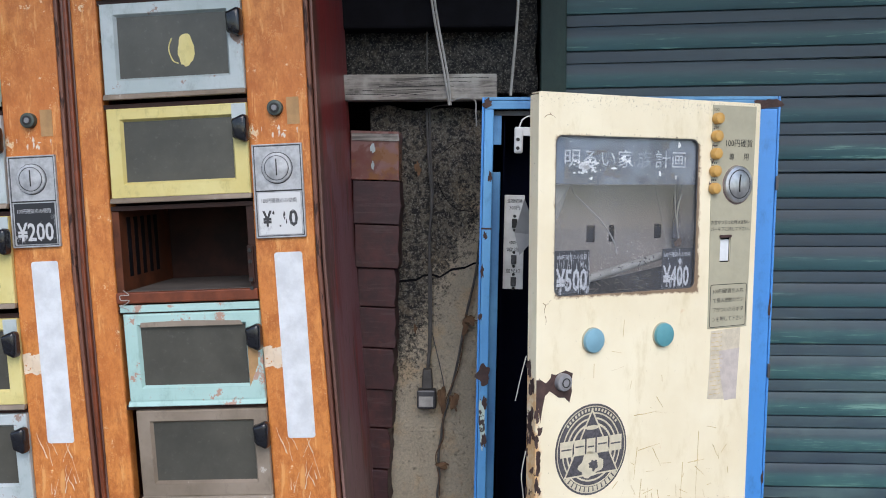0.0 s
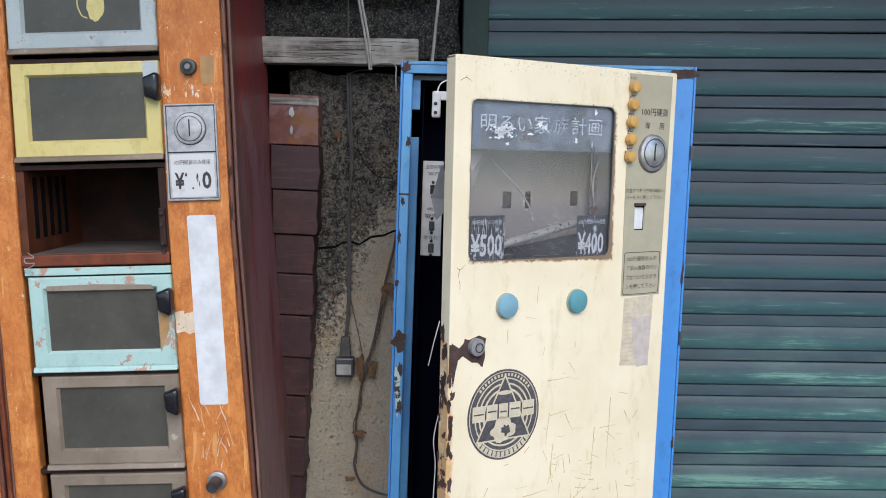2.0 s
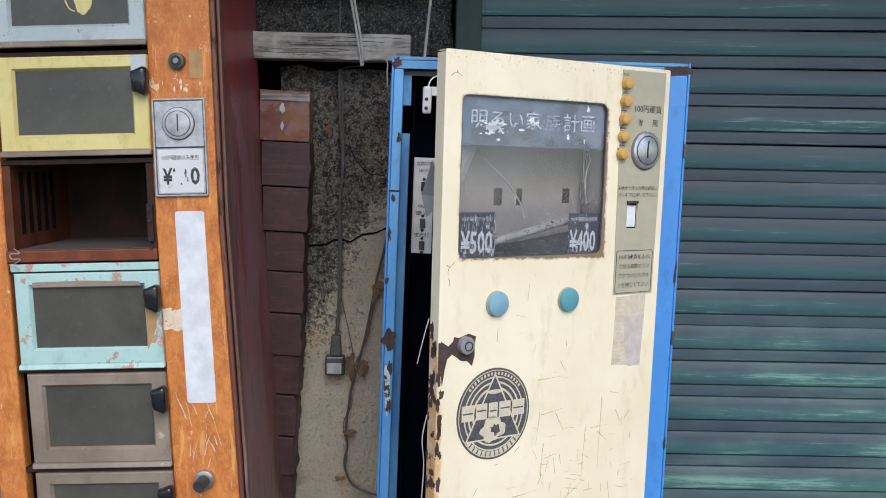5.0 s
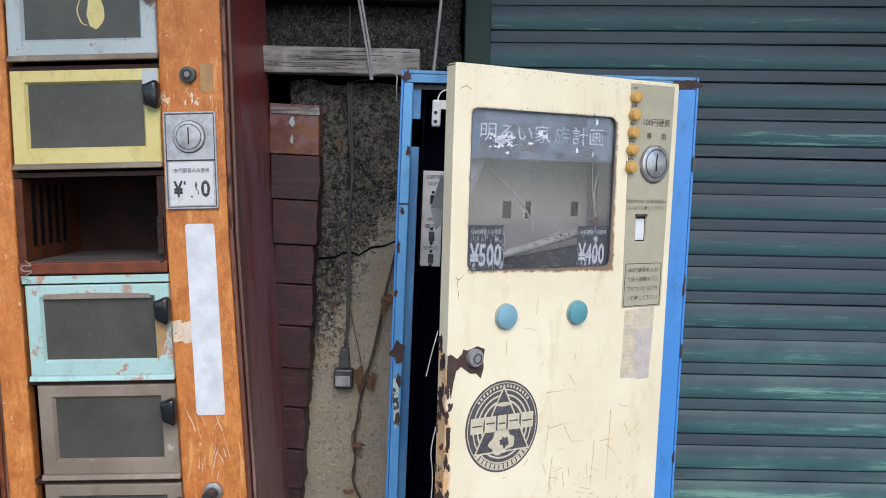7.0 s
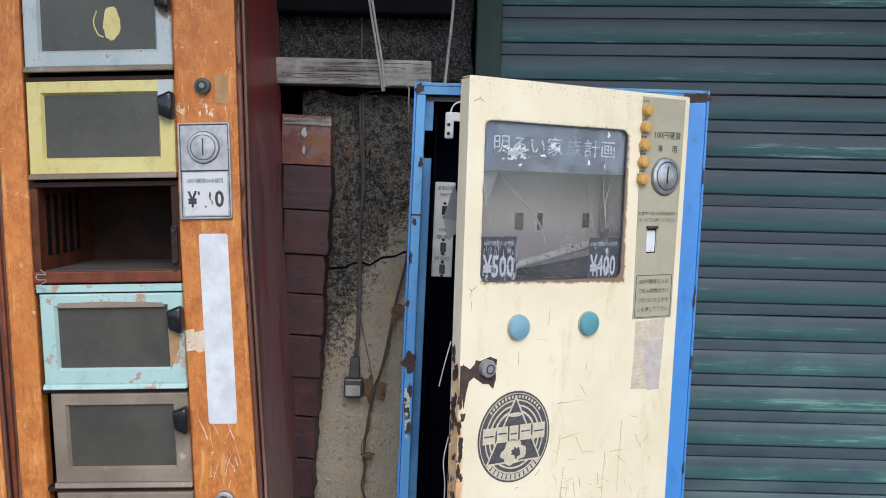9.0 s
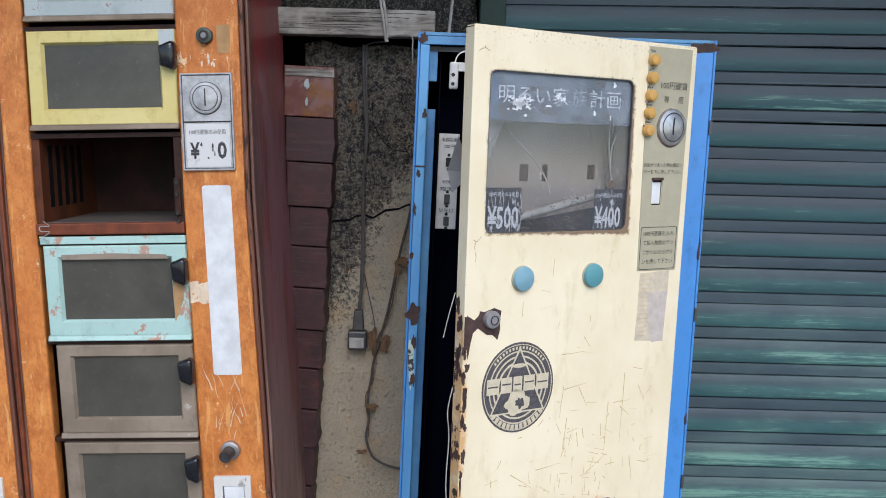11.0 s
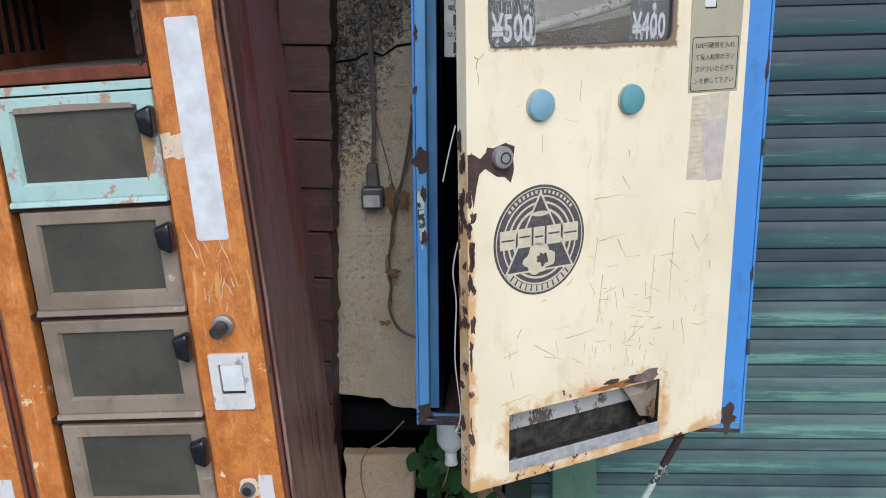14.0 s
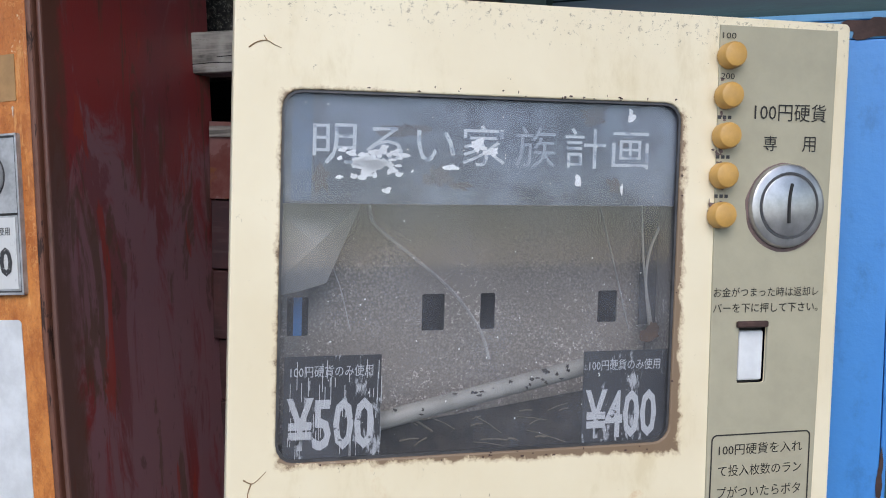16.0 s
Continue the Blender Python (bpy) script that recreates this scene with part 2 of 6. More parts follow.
def cream_paint():
    k = Mat("cream_enamel_with_rust")
    x, y, z = k.xyz()
    broad = k.noise(6, 5, 0.6)
    c = k.mix(k.ramp(broad, 0.3, 0.7), (0.745, 0.655, 0.47), (0.82, 0.745, 0.565))
    c = k.mix(k.math("MULTIPLY", k.ramp(k.noise(22, 6, 0.7, (1, 1, 0.4)), 0.52, 0.72), 0.5), c, (0.60, 0.50, 0.30))
    specks = k.ramp(k.noise(150, 6, 0.78, (1, 1, 0.7)), 0.645, 0.68)
    c = k.mix(k.math("MULTIPLY", specks, 0.75), c, (0.20, 0.17, 0.10))
    # rust bleeding at the left edge, round the lower tray and along the bottom
    left = k.ramp(x, -0.186, -0.209)
    low = k.ramp(z, -0.455, -0.500)
    tray = k.math("MULTIPLY", k.math("MULTIPLY", k.ramp(x, -0.185, -0.15), k.ramp(x, 0.13, 0.095)), k.math("MULTIPLY", k.ramp(z, -0.365, -0.400), 1.0))
    edge = k.math("MAXIMUM", k.math("MULTIPLY", left, k.ramp(z, 0.0, -0.15)), k.math("MAXIMUM", low, k.math("MULTIPLY", tray, 0.8)))
    stain_n = k.noise(24, 7, 0.7)
    stain = k.ramp(k.math("ADD", k.math("MULTIPLY", edge, 0.30), stain_n), 0.625, 0.83)
    c = k.mix(k.math("MULTIPLY", stain, 0.75), c, (0.56, 0.27, 0.07))
    grime = k.ramp(k.math("ADD", k.math("MULTIPLY", k.ramp(z, 0.285, 0.336), 0.15), k.noise(210, 7, 0.8)), 0.70, 0.76)
    c = k.mix(k.math("MULTIPLY", grime, 0.65), c, (0.20, 0.165, 0.11))
    # brown weeping round the window opening, heaviest below and beside it
    gap = k.math("MAXIMUM", k.math("MAXIMUM", k.math("SUBTRACT", -0.1774, x), k.math("SUBTRACT", x, 0.0985)), k.math("MAXIMUM", k.math("SUBTRACT", 0.041, z), k.math("SUBTRACT", z, 0.276)))
    near = k.math("ADD", gap, k.math("MULTIPLY", k.math("SUBTRACT", k.noise(70, 7, 0.75), 0.5), 0.020))
    c = k.mix(k.math("MULTIPLY", k.ramp(near, 0.0036, 0.0), 0.55), c, (0.36, 0.235, 0.12))
    c = k.mix(k.math("MULTIPLY", k.ramp(near, 0.0010, -0.0008), 0.8), c, (0.14, 0.082, 0.052))
    bare = k.ramp(k.math("ADD", k.math("MULTIPLY", edge, 0.26), k.noise(34, 8, 0.72)), 0.815, 0.835)
    c = k.mix(bare, c, (0.075, 0.038, 0.030))
    k.colour(c)
    return k.done(k.mixf(bare, k.mixf(broad, 0.30, 0.45), 0.9), 0.0, k.math("SUBTRACT", k.noise(40, 4), bare), 0.18, 0.0015)


def galvanised():
    k = Mat("dusty_galvanised_sheet")
    v = k.add("ShaderNodeTexVoronoi", Scale=520.0)
    k.link(k.co, v.inputs["Vector"])
    n = k.noise(14, 6, 0.7)
    c = k.mix(k.ramp(v.outputs["Distance"], 0.1, 0.7), (0.36, 0.325, 0.29), (0.19, 0.172, 0.152))
    c = k.mix(k.ramp(n, 0.35, 0.7), c, (0.25, 0.225, 0.20))
    x, y, z = k.xyz()
    dust = k.math("ADD", k.noise(420, 5, 0.8), k.math("MULTIPLY", k.noise(16, 6, 0.7), 0.45))
    c = k.mix(k.math("MULTIPLY", k.ramp(dust, 0.80, 0.88), k.math("MULTIPLY", k.ramp(z, 0.21, 0.14), 0.85)), c, (0.66, 0.61, 0.55))
    k.colour(c)
    return k.done(k.mixf(n, 0.45, 0.8), 0.1, n, 0.2, 0.001)


def dusty_glass():
    k = Mat("dusty_window_glass")
    k.b.inputs["Base Color"].default_value = (0.50, 0.53, 0.60, 1)
    k.b.inputs["Roughness"].default_value = 0.12
    k.b.inputs["IOR"].default_value = 1.5
    clear = k.nt.nodes.new("ShaderNodeBsdfTransparent")
    clear.inputs[0].default_value = (0.93, 0.94, 0.96, 1)
    gloss = k.nt.nodes.new("ShaderNodeBsdfGlossy")
    gloss.inputs["Roughness"].default_value = 0.04
    facing = k.add("ShaderNodeLayerWeight", Blend=0.5).outputs["Facing"]
    pane = k.nt.nodes.new("ShaderNodeMixShader")
    k.link(k.math("ADD", k.math("MULTIPLY", k.math("POWER", facing, 5.0), 0.9), 0.035), pane.inputs[0])
    k.link(clear.outputs[0], pane.inputs[1])
    k.link(gloss.outputs[0], pane.inputs[2])
    dust = k.mixf(k.ramp(k.noise(9, 7, 0.7), 0.35, 0.75), 0.03, 0.11)
    mix = k.nt.nodes.new("ShaderNodeMixShader")
    k.link(dust, mix.inputs[0])
    k.link(pane.outputs[0], mix.inputs[1])
    k.link(k.b.outputs[0], mix.inputs[2])
    k.link(mix.outputs[0], k.nt.nodes["Material Output"].inputs[0])
    return k.m


def header_film():
    k = Mat("faded_blue_header_film")
    n = k.noise(16, 6, 0.65, (1, 1, 1.5))
    c = k.mix(k.ramp(n, 0.38, 0.62), (0.042, 0.053, 0.082), (0.140, 0.170, 0.232))
    c = k.mix(k.ramp(k.noise(30, 7, 0.7), 0.68, 0.72), c, (0.05, 0.055, 0.07))
    k.colour(c)
    return k.done(0.35, 0.0, n, 0.1, 0.001)


def grey_acrylic():
    k = Mat("smoked_grey_acrylic")
    n = k.noise(5, 6, 0.65)
    c = k.mix(k.ramp(n, 0.3, 0.7), (0.050, 0.049, 0.042), (0.088, 0.085, 0.072))
    k.colour(k.mix(k.math("MULTIPLY", k.ramp(k.noise(90, 6, 0.75), 0.56, 0.70), 0.4), c, (0.15, 0.145, 0.13)))
    return k.done(k.mixf(k.noise(12, 5), 0.22, 0.40), 0.0)


def weathered_wood():
    k = Mat("bleached_grey_timber")
    g = k.noise(10, 7, 0.7, (0.7, 8, 12), 0.8)
    n = k.noise(7, 5, 0.6)
    c = k.mix(k.ramp(g, 0.35, 0.65), (0.07, 0.065, 0.06), (0.34, 0.31, 0.28))
    c = k.mix(k.ramp(n, 0.45, 0.6), c, (0.40, 0.38, 0.35))
    c = k.mix(k.ramp(g, 0.62, 0.68), c, (0.05, 0.045, 0.045))
    k.colour(c)
    return k.done(0.85, 0.0, g, 0.6, 0.003)


def price_film(name, base):
    k = Mat(name)
    n = k.noise(70, 7, 0.75, (1, 1, 0.35))
    c = k.mix(k.ramp(n, 0.58, 0.64), base, (0.45, 0.46, 0.48))
    k.colour(c)
    return k.done(0.45, 0.0, n, 0.2, 0.0005)


def worn_letter(name, base, gap, wear=0.60):
    k = Mat(name)
    n = k.noise(110, 6, 0.7)
    k.colour(k.mix(k.ramp(n, wear, wear + 0.06), base, gap))
    return k.done(0.6)


def asphalt():
    k = Mat("asphalt")
    n = k.noise(180, 4, 0.7)
    k.colour(k.mix(k.ramp(n, 0.3, 0.7), (0.04, 0.04, 0.04), (0.075, 0.073, 0.07)))
    return k.done(0.9, 0.0, n, 0.5, 0.004)


M_ORANGE, M_SIDE, M_BRICK, M_TOPBRICK = orange_wood(), red_side(), dark_brick(), glossy_brick()
M_PLASTER = plaster("beige_plaster_mould_and_shade", (0.80, 0.70, 0.54), True)
M_SLAB = plaster("bare_beige_plaster", (0.70, 0.56, 0.40), False)
# darker plaster: mould plus the shade above the batten, both in the colour
M_MOULDSHADE = plaster("mouldy_shaded_plaster", (0.30, 0.285, 0.24), True)
M_PEACH = plaster("peach_plaster", (0.66, 0.46, 0.32), False)
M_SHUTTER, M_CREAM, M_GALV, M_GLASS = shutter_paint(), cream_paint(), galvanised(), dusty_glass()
M_HEADER, M_ACRYL, M_TIMBER, M_ASPHALT = header_film(), grey_acrylic(), weathered_wood(), asphalt()
M_BLUE = paint("blue_enamel", (0.060, 0.250, 0.640), (0.075, 0.285, 0.69), (0.045, 0.03, 0.028), 0.735, 0.35, 22, 0.5)
M_BLUE_OLD = paint("faded_blue_enamel", (0.045, 0.16, 0.36), (0.11, 0.32, 0.56), (0.05, 0.03, 0.025), 0.66, 0.45, 30, 0.4)
M_BLUE_PALE = paint("sun_faded_blue_enamel", (0.085, 0.29, 0.62), (0.17, 0.44, 0.70), (0.05, 0.03, 0.028), 0.70, 0.4, 24, 0.3)
# navy sheet steel with the darkness inside the machine put into its colour
M_NAVY = plain("navy_with_interior_shade", (0.0016, 0.003, 0.012), 0.8, gloss=0.06)
# near black, so that the shade of deep gaps is in the colour
M_BLACK = plain("void_shade_black", (0.008, 0.008, 0.011), 0.9, 0, 0.5, 20, 0.4, gloss=0.1)
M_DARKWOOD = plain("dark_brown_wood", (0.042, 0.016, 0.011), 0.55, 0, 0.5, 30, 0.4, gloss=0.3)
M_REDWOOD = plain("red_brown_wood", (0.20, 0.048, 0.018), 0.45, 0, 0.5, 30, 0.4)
# cell boards and dusty floor, darkened in colour for the shade inside the cell
M_CELL = plain("shaded_cell_brown_board", (0.042, 0.015, 0.010), 0.6, 0, 0.6, 18, 0.3, gloss=0.2)
M_CELLSIDE = plain("shaded_cell_orange_board", (0.115, 0.034, 0.014), 0.6, 0, 0.6, 24, 0.4, gloss=0.3)
M_DUST = plain("shaded_dusty_cell_floor", (0.095, 0.080, 0.072), 0.8, 0, 0.3, 25)
M_YELLOW = paint("yellow_painted_aluminium", (0.62, 0.52, 0.20), (0.68, 0.60, 0.27), (0.60, 0.60, 0.60), 0.74, 0.4, 26)
M_TEAL = paint("flaking_teal_paint", (0.36, 0.55, 0.52), (0.42, 0.60, 0.58), (0.42, 0.27, 0.21), 0.57, 0.5, 18)
M_PALE = paint("pale_blue_grey_aluminium", (0.37, 0.435, 0.445), (0.50, 0.55, 0.57), (0.30, 0.215, 0.18), 0.61, 0.4, 20)
M_TAUPE = paint("dull_taupe_aluminium", (0.185, 0.148, 0.112), (0.30, 0.245, 0.195), (0.46, 0.42, 0.37), 0.635, 0.42, 22)
M_HANDLE = plain("black_plastic", (0.016, 0.017, 0.022), 0.17, 0, 0.4, 40, 0.1)
M_CHROME = plain("worn_chrome", (0.60, 0.60, 0.62), 0.32, 0.85, 0.35, 50, 0.1)
M_ALU = plain("dull_aluminium_plate", (0.52, 0.53, 0.55), 0.5, 0.35, 0.35, 70, 0.2)
M_DARKMETAL = plain("dark_metal", (0.10, 0.10, 0.108), 0.45, 0.5, 0.4, 60)
M_TRAY = plain("grimy_tray_steel", (0.075, 0.070, 0.062), 0.6, 0.2, 0.8, 70, 0.5)
M_STEEL = plain("grey_steel", (0.24, 0.24, 0.26), 0.4, 0.6, 0.3, 60)
M_LOCK = plain("dull_zinc_lock", (0.27, 0.265, 0.28), 0.6, 0.2, 0.3, 70)
M_LOCKDARK = plain("greenish_tarnished_lock", (0.085, 0.105, 0.092), 0.5, 0.3, 0.4, 80)
M_WHITE = plain("white_label_film", (0.72, 0.75, 0.79), 0.5, 0, 0.22, 25, 0.15)
M_WHITEPL = plain("white_plastic", (0.70, 0.71, 0.71), 0.4, 0, 0.2, 30, 0.1)
M_CARD = price_film("worn_white_price_card", (0.62, 0.63, 0.64))
M_BLACKCARD = price_film("crazed_black_price_film", (0.020, 0.021, 0.026))
M_INK = plain("black_ink", (0.02, 0.02, 0.02), 0.6)
M_FADEINK = worn_letter("flaked_black_ink", (0.04, 0.04, 0.045), (0.55, 0.56, 0.57))
M_PALEINK = worn_letter("crazed_silver_ink", (0.52, 0.53, 0.55), (0.05, 0.05, 0.06))
M_FILMINK = worn_letter("faded_white_ink", (0.47, 0.51, 0.57), (0.22, 0.26, 0.33), 0.53)
M_FILMOLD = worn_letter("nearly_gone_white_ink", (0.25, 0.29, 0.36), (0.16, 0.19, 0.25))
M_FILMBLUE = plain("faded_blue_film_strip", (0.085, 0.135, 0.235), 0.45, 0, 0.4, 50)
M_PEEL = plain("peeled_white_flake", (0.85, 0.87, 0.90), 0.5, 0, 0.15, 90, 0.5)
M_PALEWOOD = paint("pale_flaked_patch", (0.66, 0.52, 0.38), (0.74, 0.66, 0.56), (0.50, 0.20, 0.05), 0.58, 0.7, 60)
M_TAN = plain("tan_paper_tape", (0.46, 0.27, 0.12), 0.7, 0, 0.25, 50)
M_PANEL = plain("beige_grey_coin_panel", (0.41, 0.385, 0.285), 0.5, 0, 0.12, 30, 0.1)
M_LAMP = plain("amber_plastic", (0.62, 0.36, 0.10), 0.35, 0, 0.2, 60, 0.1)
M_BTN_A = plain("light_blue_plastic", (0.19, 0.37, 0.47), 0.4, 0, 0.15, 40, 0.1)
M_BTN_B = plain("turquoise_plastic", (0.10, 0.31, 0.36), 0.4, 0, 0.15, 40, 0.1)
M_RUST = plain("bare_rusted_steel", (0.085, 0.050, 0.045), 0.9, 0.1, 0.5, 60, 0.6)
M_RUSTLT = plain("orange_rust", (0.34, 0.13, 0.035), 0.9, 0, 0.5, 60, 0.5)
M_CRACK = plain("brown_enamel_crack", (0.27, 0.17, 0.085), 0.85)
M_SCRATCH = plain("brown_scratch", (0.60, 0.46, 0.22), 0.8)
M_LOGO = plain("charcoal_sticker", (0.098, 0.092, 0.105), 0.55, 0, 0.6, 260)
M_LOGOLT = plain("cream_sticker_print", (0.62, 0.56, 0.42), 0.55, 0, 0.2, 90)
M_TAPE = plain("yellowed_tape_residue", (0.63, 0.56, 0.44), 0.7, 0, 0.25, 60, 0.5)
M_TAPE2 = plain("mauve_tape_residue", (0.55, 0.49, 0.46), 0.7, 0, 0.2, 60, 0.5)
M_CABLE = plain("grey_cable", (0.085, 0.08, 0.078), 0.6, 0, 0.4, 50)
M_WIRE = plain("pale_wire", (0.44, 0.43, 0.41), 0.6, 0, 0.4, 40)
M_CORNER = paint("brown_corner_strip", (0.115, 0.042, 0.028), (0.17, 0.07, 0.045), (0.04, 0.018, 0.014), 0.56, 0.5, 30, 0.2)
M_MAUVE = plain("mauve_bare_primer", (0.21, 0.15, 0.145), 0.8, 0, 0.5, 70, 0.5)
M_SCUFF = paint("scuffed_white_plastic", (0.60, 0.60, 0.59), (0.74, 0.74, 0.73), (0.33, 0.32, 0.30), 0.58, 0.5, 40, 0.6)
M_LITTER = plain("dark_damp_litter", (0.050, 0.043, 0.036), 0.85, 0, 0.8, 90, 0.8)
M_TWIG = plain("dry_twig", (0.20, 0.165, 0.125), 0.8, 0, 0.4, 80)
M_FLAP = paint("rubbed_bright_steel", (0.24, 0.235, 0.225), (0.46, 0.46, 0.45), (0.11, 0.085, 0.065), 0.53, 0.45, 34, 0.5)
M_DEAD = plain("dead_leaf", (0.17, 0.095, 0.05), 0.9, 0, 0.5, 60, 0.5)
M_GREEN = paint("green_post_paint", (0.075, 0.165, 0.115), (0.11, 0.22, 0.16), (0.05, 0.06, 0.045), 0.60, 0.6, 75, 0.45)
M_RAIL = paint("dark_green_rail_paint", (0.020, 0.038, 0.036), (0.036, 0.062, 0.052), (0.02, 0.03, 0.03), 0.62, 0.55, 40, 0.3)
M_RAIL.node_tree.nodes["Principled BSDF"].inputs["Specular IOR Level"].default_value = 0.2
M_POLE = paint("pale_green_pole_paint", (0.50, 0.60, 0.53), (0.58, 0.66, 0.60), (0.055, 0.042, 0.038), 0.515, 0.55, 38)
M_LEAF = plain("ivy_leaf", (0.016, 0.060, 0.018), 0.55, 0, 0.45, 30, 0.2)
M_LEAF.node_tree.nodes["Principled BSDF"].inputs["Specular IOR Level"].default_value = 0.2
M_STEM = plain("dry_vine", (0.22, 0.17, 0.11), 0.8)
M_PVC = plain("dusty_white_pipe", (0.40, 0.39, 0.36), 0.5, 0, 0.35, 20)
M_SHEET = plain("dusty_clear_sheet", (0.40, 0.40, 0.40), 0.4, 0, 0.2, 30)
M_OUTWALL = plain("grey_render_wall", (0.32, 0.31, 0.29), 0.9, 0, 0.2, 4)


# ---- mesh helpers ----
def finish(name, bm, material, parent=None, label="", smooth=False):
    bmesh.ops.recalc_face_normals(bm, faces=bm.faces)
    me = bpy.data.meshes.new(name)
    bm.to_mesh(me)
    bm.free()
    me.materials.append(material)
    if smooth:
        me.shade_smooth()
        me.set_sharp_from_angle(angle=radians(40))
    ob = new(name, me)
    ob.parent = parent
    if label:
        tagged(ob, label)
    return ob


def part(name, bm, material, parent, label="", smooth=False):
    return finish(name, bm, material, parent, label, smooth)


def thing(name, label, category, m=None, group="", kind=""):
    ob = new(name)
    ob.empty_display_size = 0.05
    if m is not None:
        ob.matrix_basis = m
    return tagged(ob, label, category, group, kind)


def box(x0, x1, y0, y1, z0, z1, bevel=0.0, bm=None, segments=2):
    bm = bm or bmesh.new()
    own = bmesh.new()
    vs = [own.verts.new((x, y, z)) for x in (x0, x1) for y in (y0, y1) for z in (z0, z1)]
    for f in ((0, 1, 3, 2), (4, 6, 7, 5), (0, 4, 5, 1), (2, 3, 7, 6), (0, 2, 6, 4), (1, 5, 7, 3)):
        own.faces.new([vs[i] for i in f])
    if bevel:
        bmesh.ops.bevel(own, geom=own.edges[:], offset=bevel, segments=segments, affect="EDGES", profile=0.5)
    me = bpy.data.meshes.new("tmp")
    own.to_mesh(me)
    own.free()
    bm.from_mesh(me)
    bpy.data.meshes.remove(me)
    return bm


def rounded(x0, x1, z0, z1, r, n=4):
    """A rounded rectangle as (x, z) points."""
    pts = []
    for cx, cz, a in ((x1 - r, z1 - r, 0), (x0 + r, z1 - r, 90), (x0 + r, z0 + r, 180), (x1 - r, z0 + r, 270)):
        for i in range(n + 1):
            b = radians(a + 90 * i / n)
            pts.append((cx + r * math.cos(b), cz + r * math.sin(b)))
    return pts


def circle(cx, cz, r, n=24):
    return [(cx + r * math.cos(2 * math.pi * i / n), cz + r * math.sin(2 * math.pi * i / n)) for i in range(n)]


def plate(outline, y0, y1, holes=(), bm=None, bevel=0.0):
    """A flat plate in the xz plane, from y0 (front) to y1, with holes through it."""
    own = bmesh.new()
    for loop in (outline, *holes):
        vs = [own.verts.new((x, y0, z)) for x, z in loop]
        for a, b in zip(vs, vs[1:] + vs[:1]):
            own.edges.new((a, b))
    bmesh.ops.triangle_fill(own, use_beauty=True, use_dissolve=True, edges=own.edges[:])
    front = own.faces[:]
    ext = bmesh.ops.extrude_face_region(own, geom=front)
    for g in ext["geom"]:
        if isinstance(g, bmesh.types.BMVert):
            g.co.y = y1
    bmesh.ops.recalc_face_normals(own, faces=own.faces)
    if bevel:
        rim = [e for e in own.edges if len(e.link_faces) == 2 and e.calc_face_angle(0) > 1.2 and all(abs(v.co.y - y0) < 1e-6 for v in e.verts)]
        bmesh.ops.bevel(own, geom=rim, offset=bevel, segments=2, affect="EDGES", profile=0.5)
    bm = bm or bmesh.new()
    me = bpy.data.meshes.new("tmp")
    own.to_mesh(me)
    own.free()
    bm.from_mesh(me)
    bpy.data.meshes.remove(me)
    return bm


def disc(cx, cz, y0, y1, r, bm=None, n=24, bevel=0.0):
    return plate(circle(cx, cz, r, n), y0, y1, bm=bm, bevel=bevel)


def tube(points, r, bm=None, n=8, r_end=None):
    """A round bar along points."""
    bm = bm or bmesh.new()
    pts = [Vector(p) for p in points]
    rings = []
    for i, p in enumerate(pts):
        d = (pts[min(i + 1, len(pts) - 1)] - pts[max(i - 1, 0)]).normalized()
        a = d.orthogonal().normalized() if abs(d.z) > 0.9 else d.cross(Vector((0, 0, 1))).normalized()
        if abs(d.z) > 0.9:
            a = (Vector((1, 0, 0)) - d * d.x).normalized()
        b = d.cross(a)
        rad = r if r_end is None else r + (r_end - r) * i / (len(pts) - 1)
        rings.append([bm.verts.new(p + (a * math.cos(2 * math.pi * k / n) + b * math.sin(2 * math.pi * k / n)) * rad) for k in range(n)])
    for r0, r1 in zip(rings, rings[1:]):
        for k in range(n):
            bm.faces.new((r0[k], r0[(k + 1) % n], r1[(k + 1) % n], r1[k]))
    bm.faces.new(rings[0][::-1])
    bm.faces.new(rings[-1])
    return bm


def smooth_path(points, steps=6):
    """Catmull-Rom through points."""
    p = [Vector(q) for q in points]
    p = [p[0]] + p + [p[-1]]
    out = []
    for i in range(1, len(p) - 2):
        for k in range(steps):
            t = k / steps
            out.append(0.5 * (2 * p[i] + (p[i + 1] - p[i - 1]) * t + (2 * p[i - 1] - 5 * p[i] + 4 * p[i + 1] - p[i + 2]) * t * t + (3 * p[i] - p[i - 1] - 3 * p[i + 1] + p[i + 2]) * t ** 3))
    return out + [p[-2]]


def lettering(body, x, z, y, height, width=None, name="lettering", bold=0.0):
    """Flat letters in the xz plane, the lower left corner at (x, z); height is that of the letters."""
    curve = bpy.data.curves.new(name, "FONT")
    curve.body, curve.fill_mode, curve.resolution_u, curve.offset = body, "FRONT", 2, bold
    ob = new(name, curve)
    bpy.context.view_layer.update()
    me = bpy.data.meshes.new_from_object(ob.evaluated_get(bpy.context.evaluated_depsgraph_get()))
    bpy.data.objects.remove(ob)
    bpy.data.curves.remove(curve)
    co = np.array([v.co[:] for v in me.vertices])
    lo, hi = co.min(0), co.max(0)
    s = height / (hi[1] - lo[1])
    sx = width / (hi[0] - lo[0]) if width else s
    for v in me.vertices:
        v.co = (x + (v.co.x - lo[0]) * sx, y, z + (v.co.y - lo[1]) * s)
    bm = bmesh.new()
    bm.from_mesh(me)
    bpy.data.meshes.remove(me)
    return bm


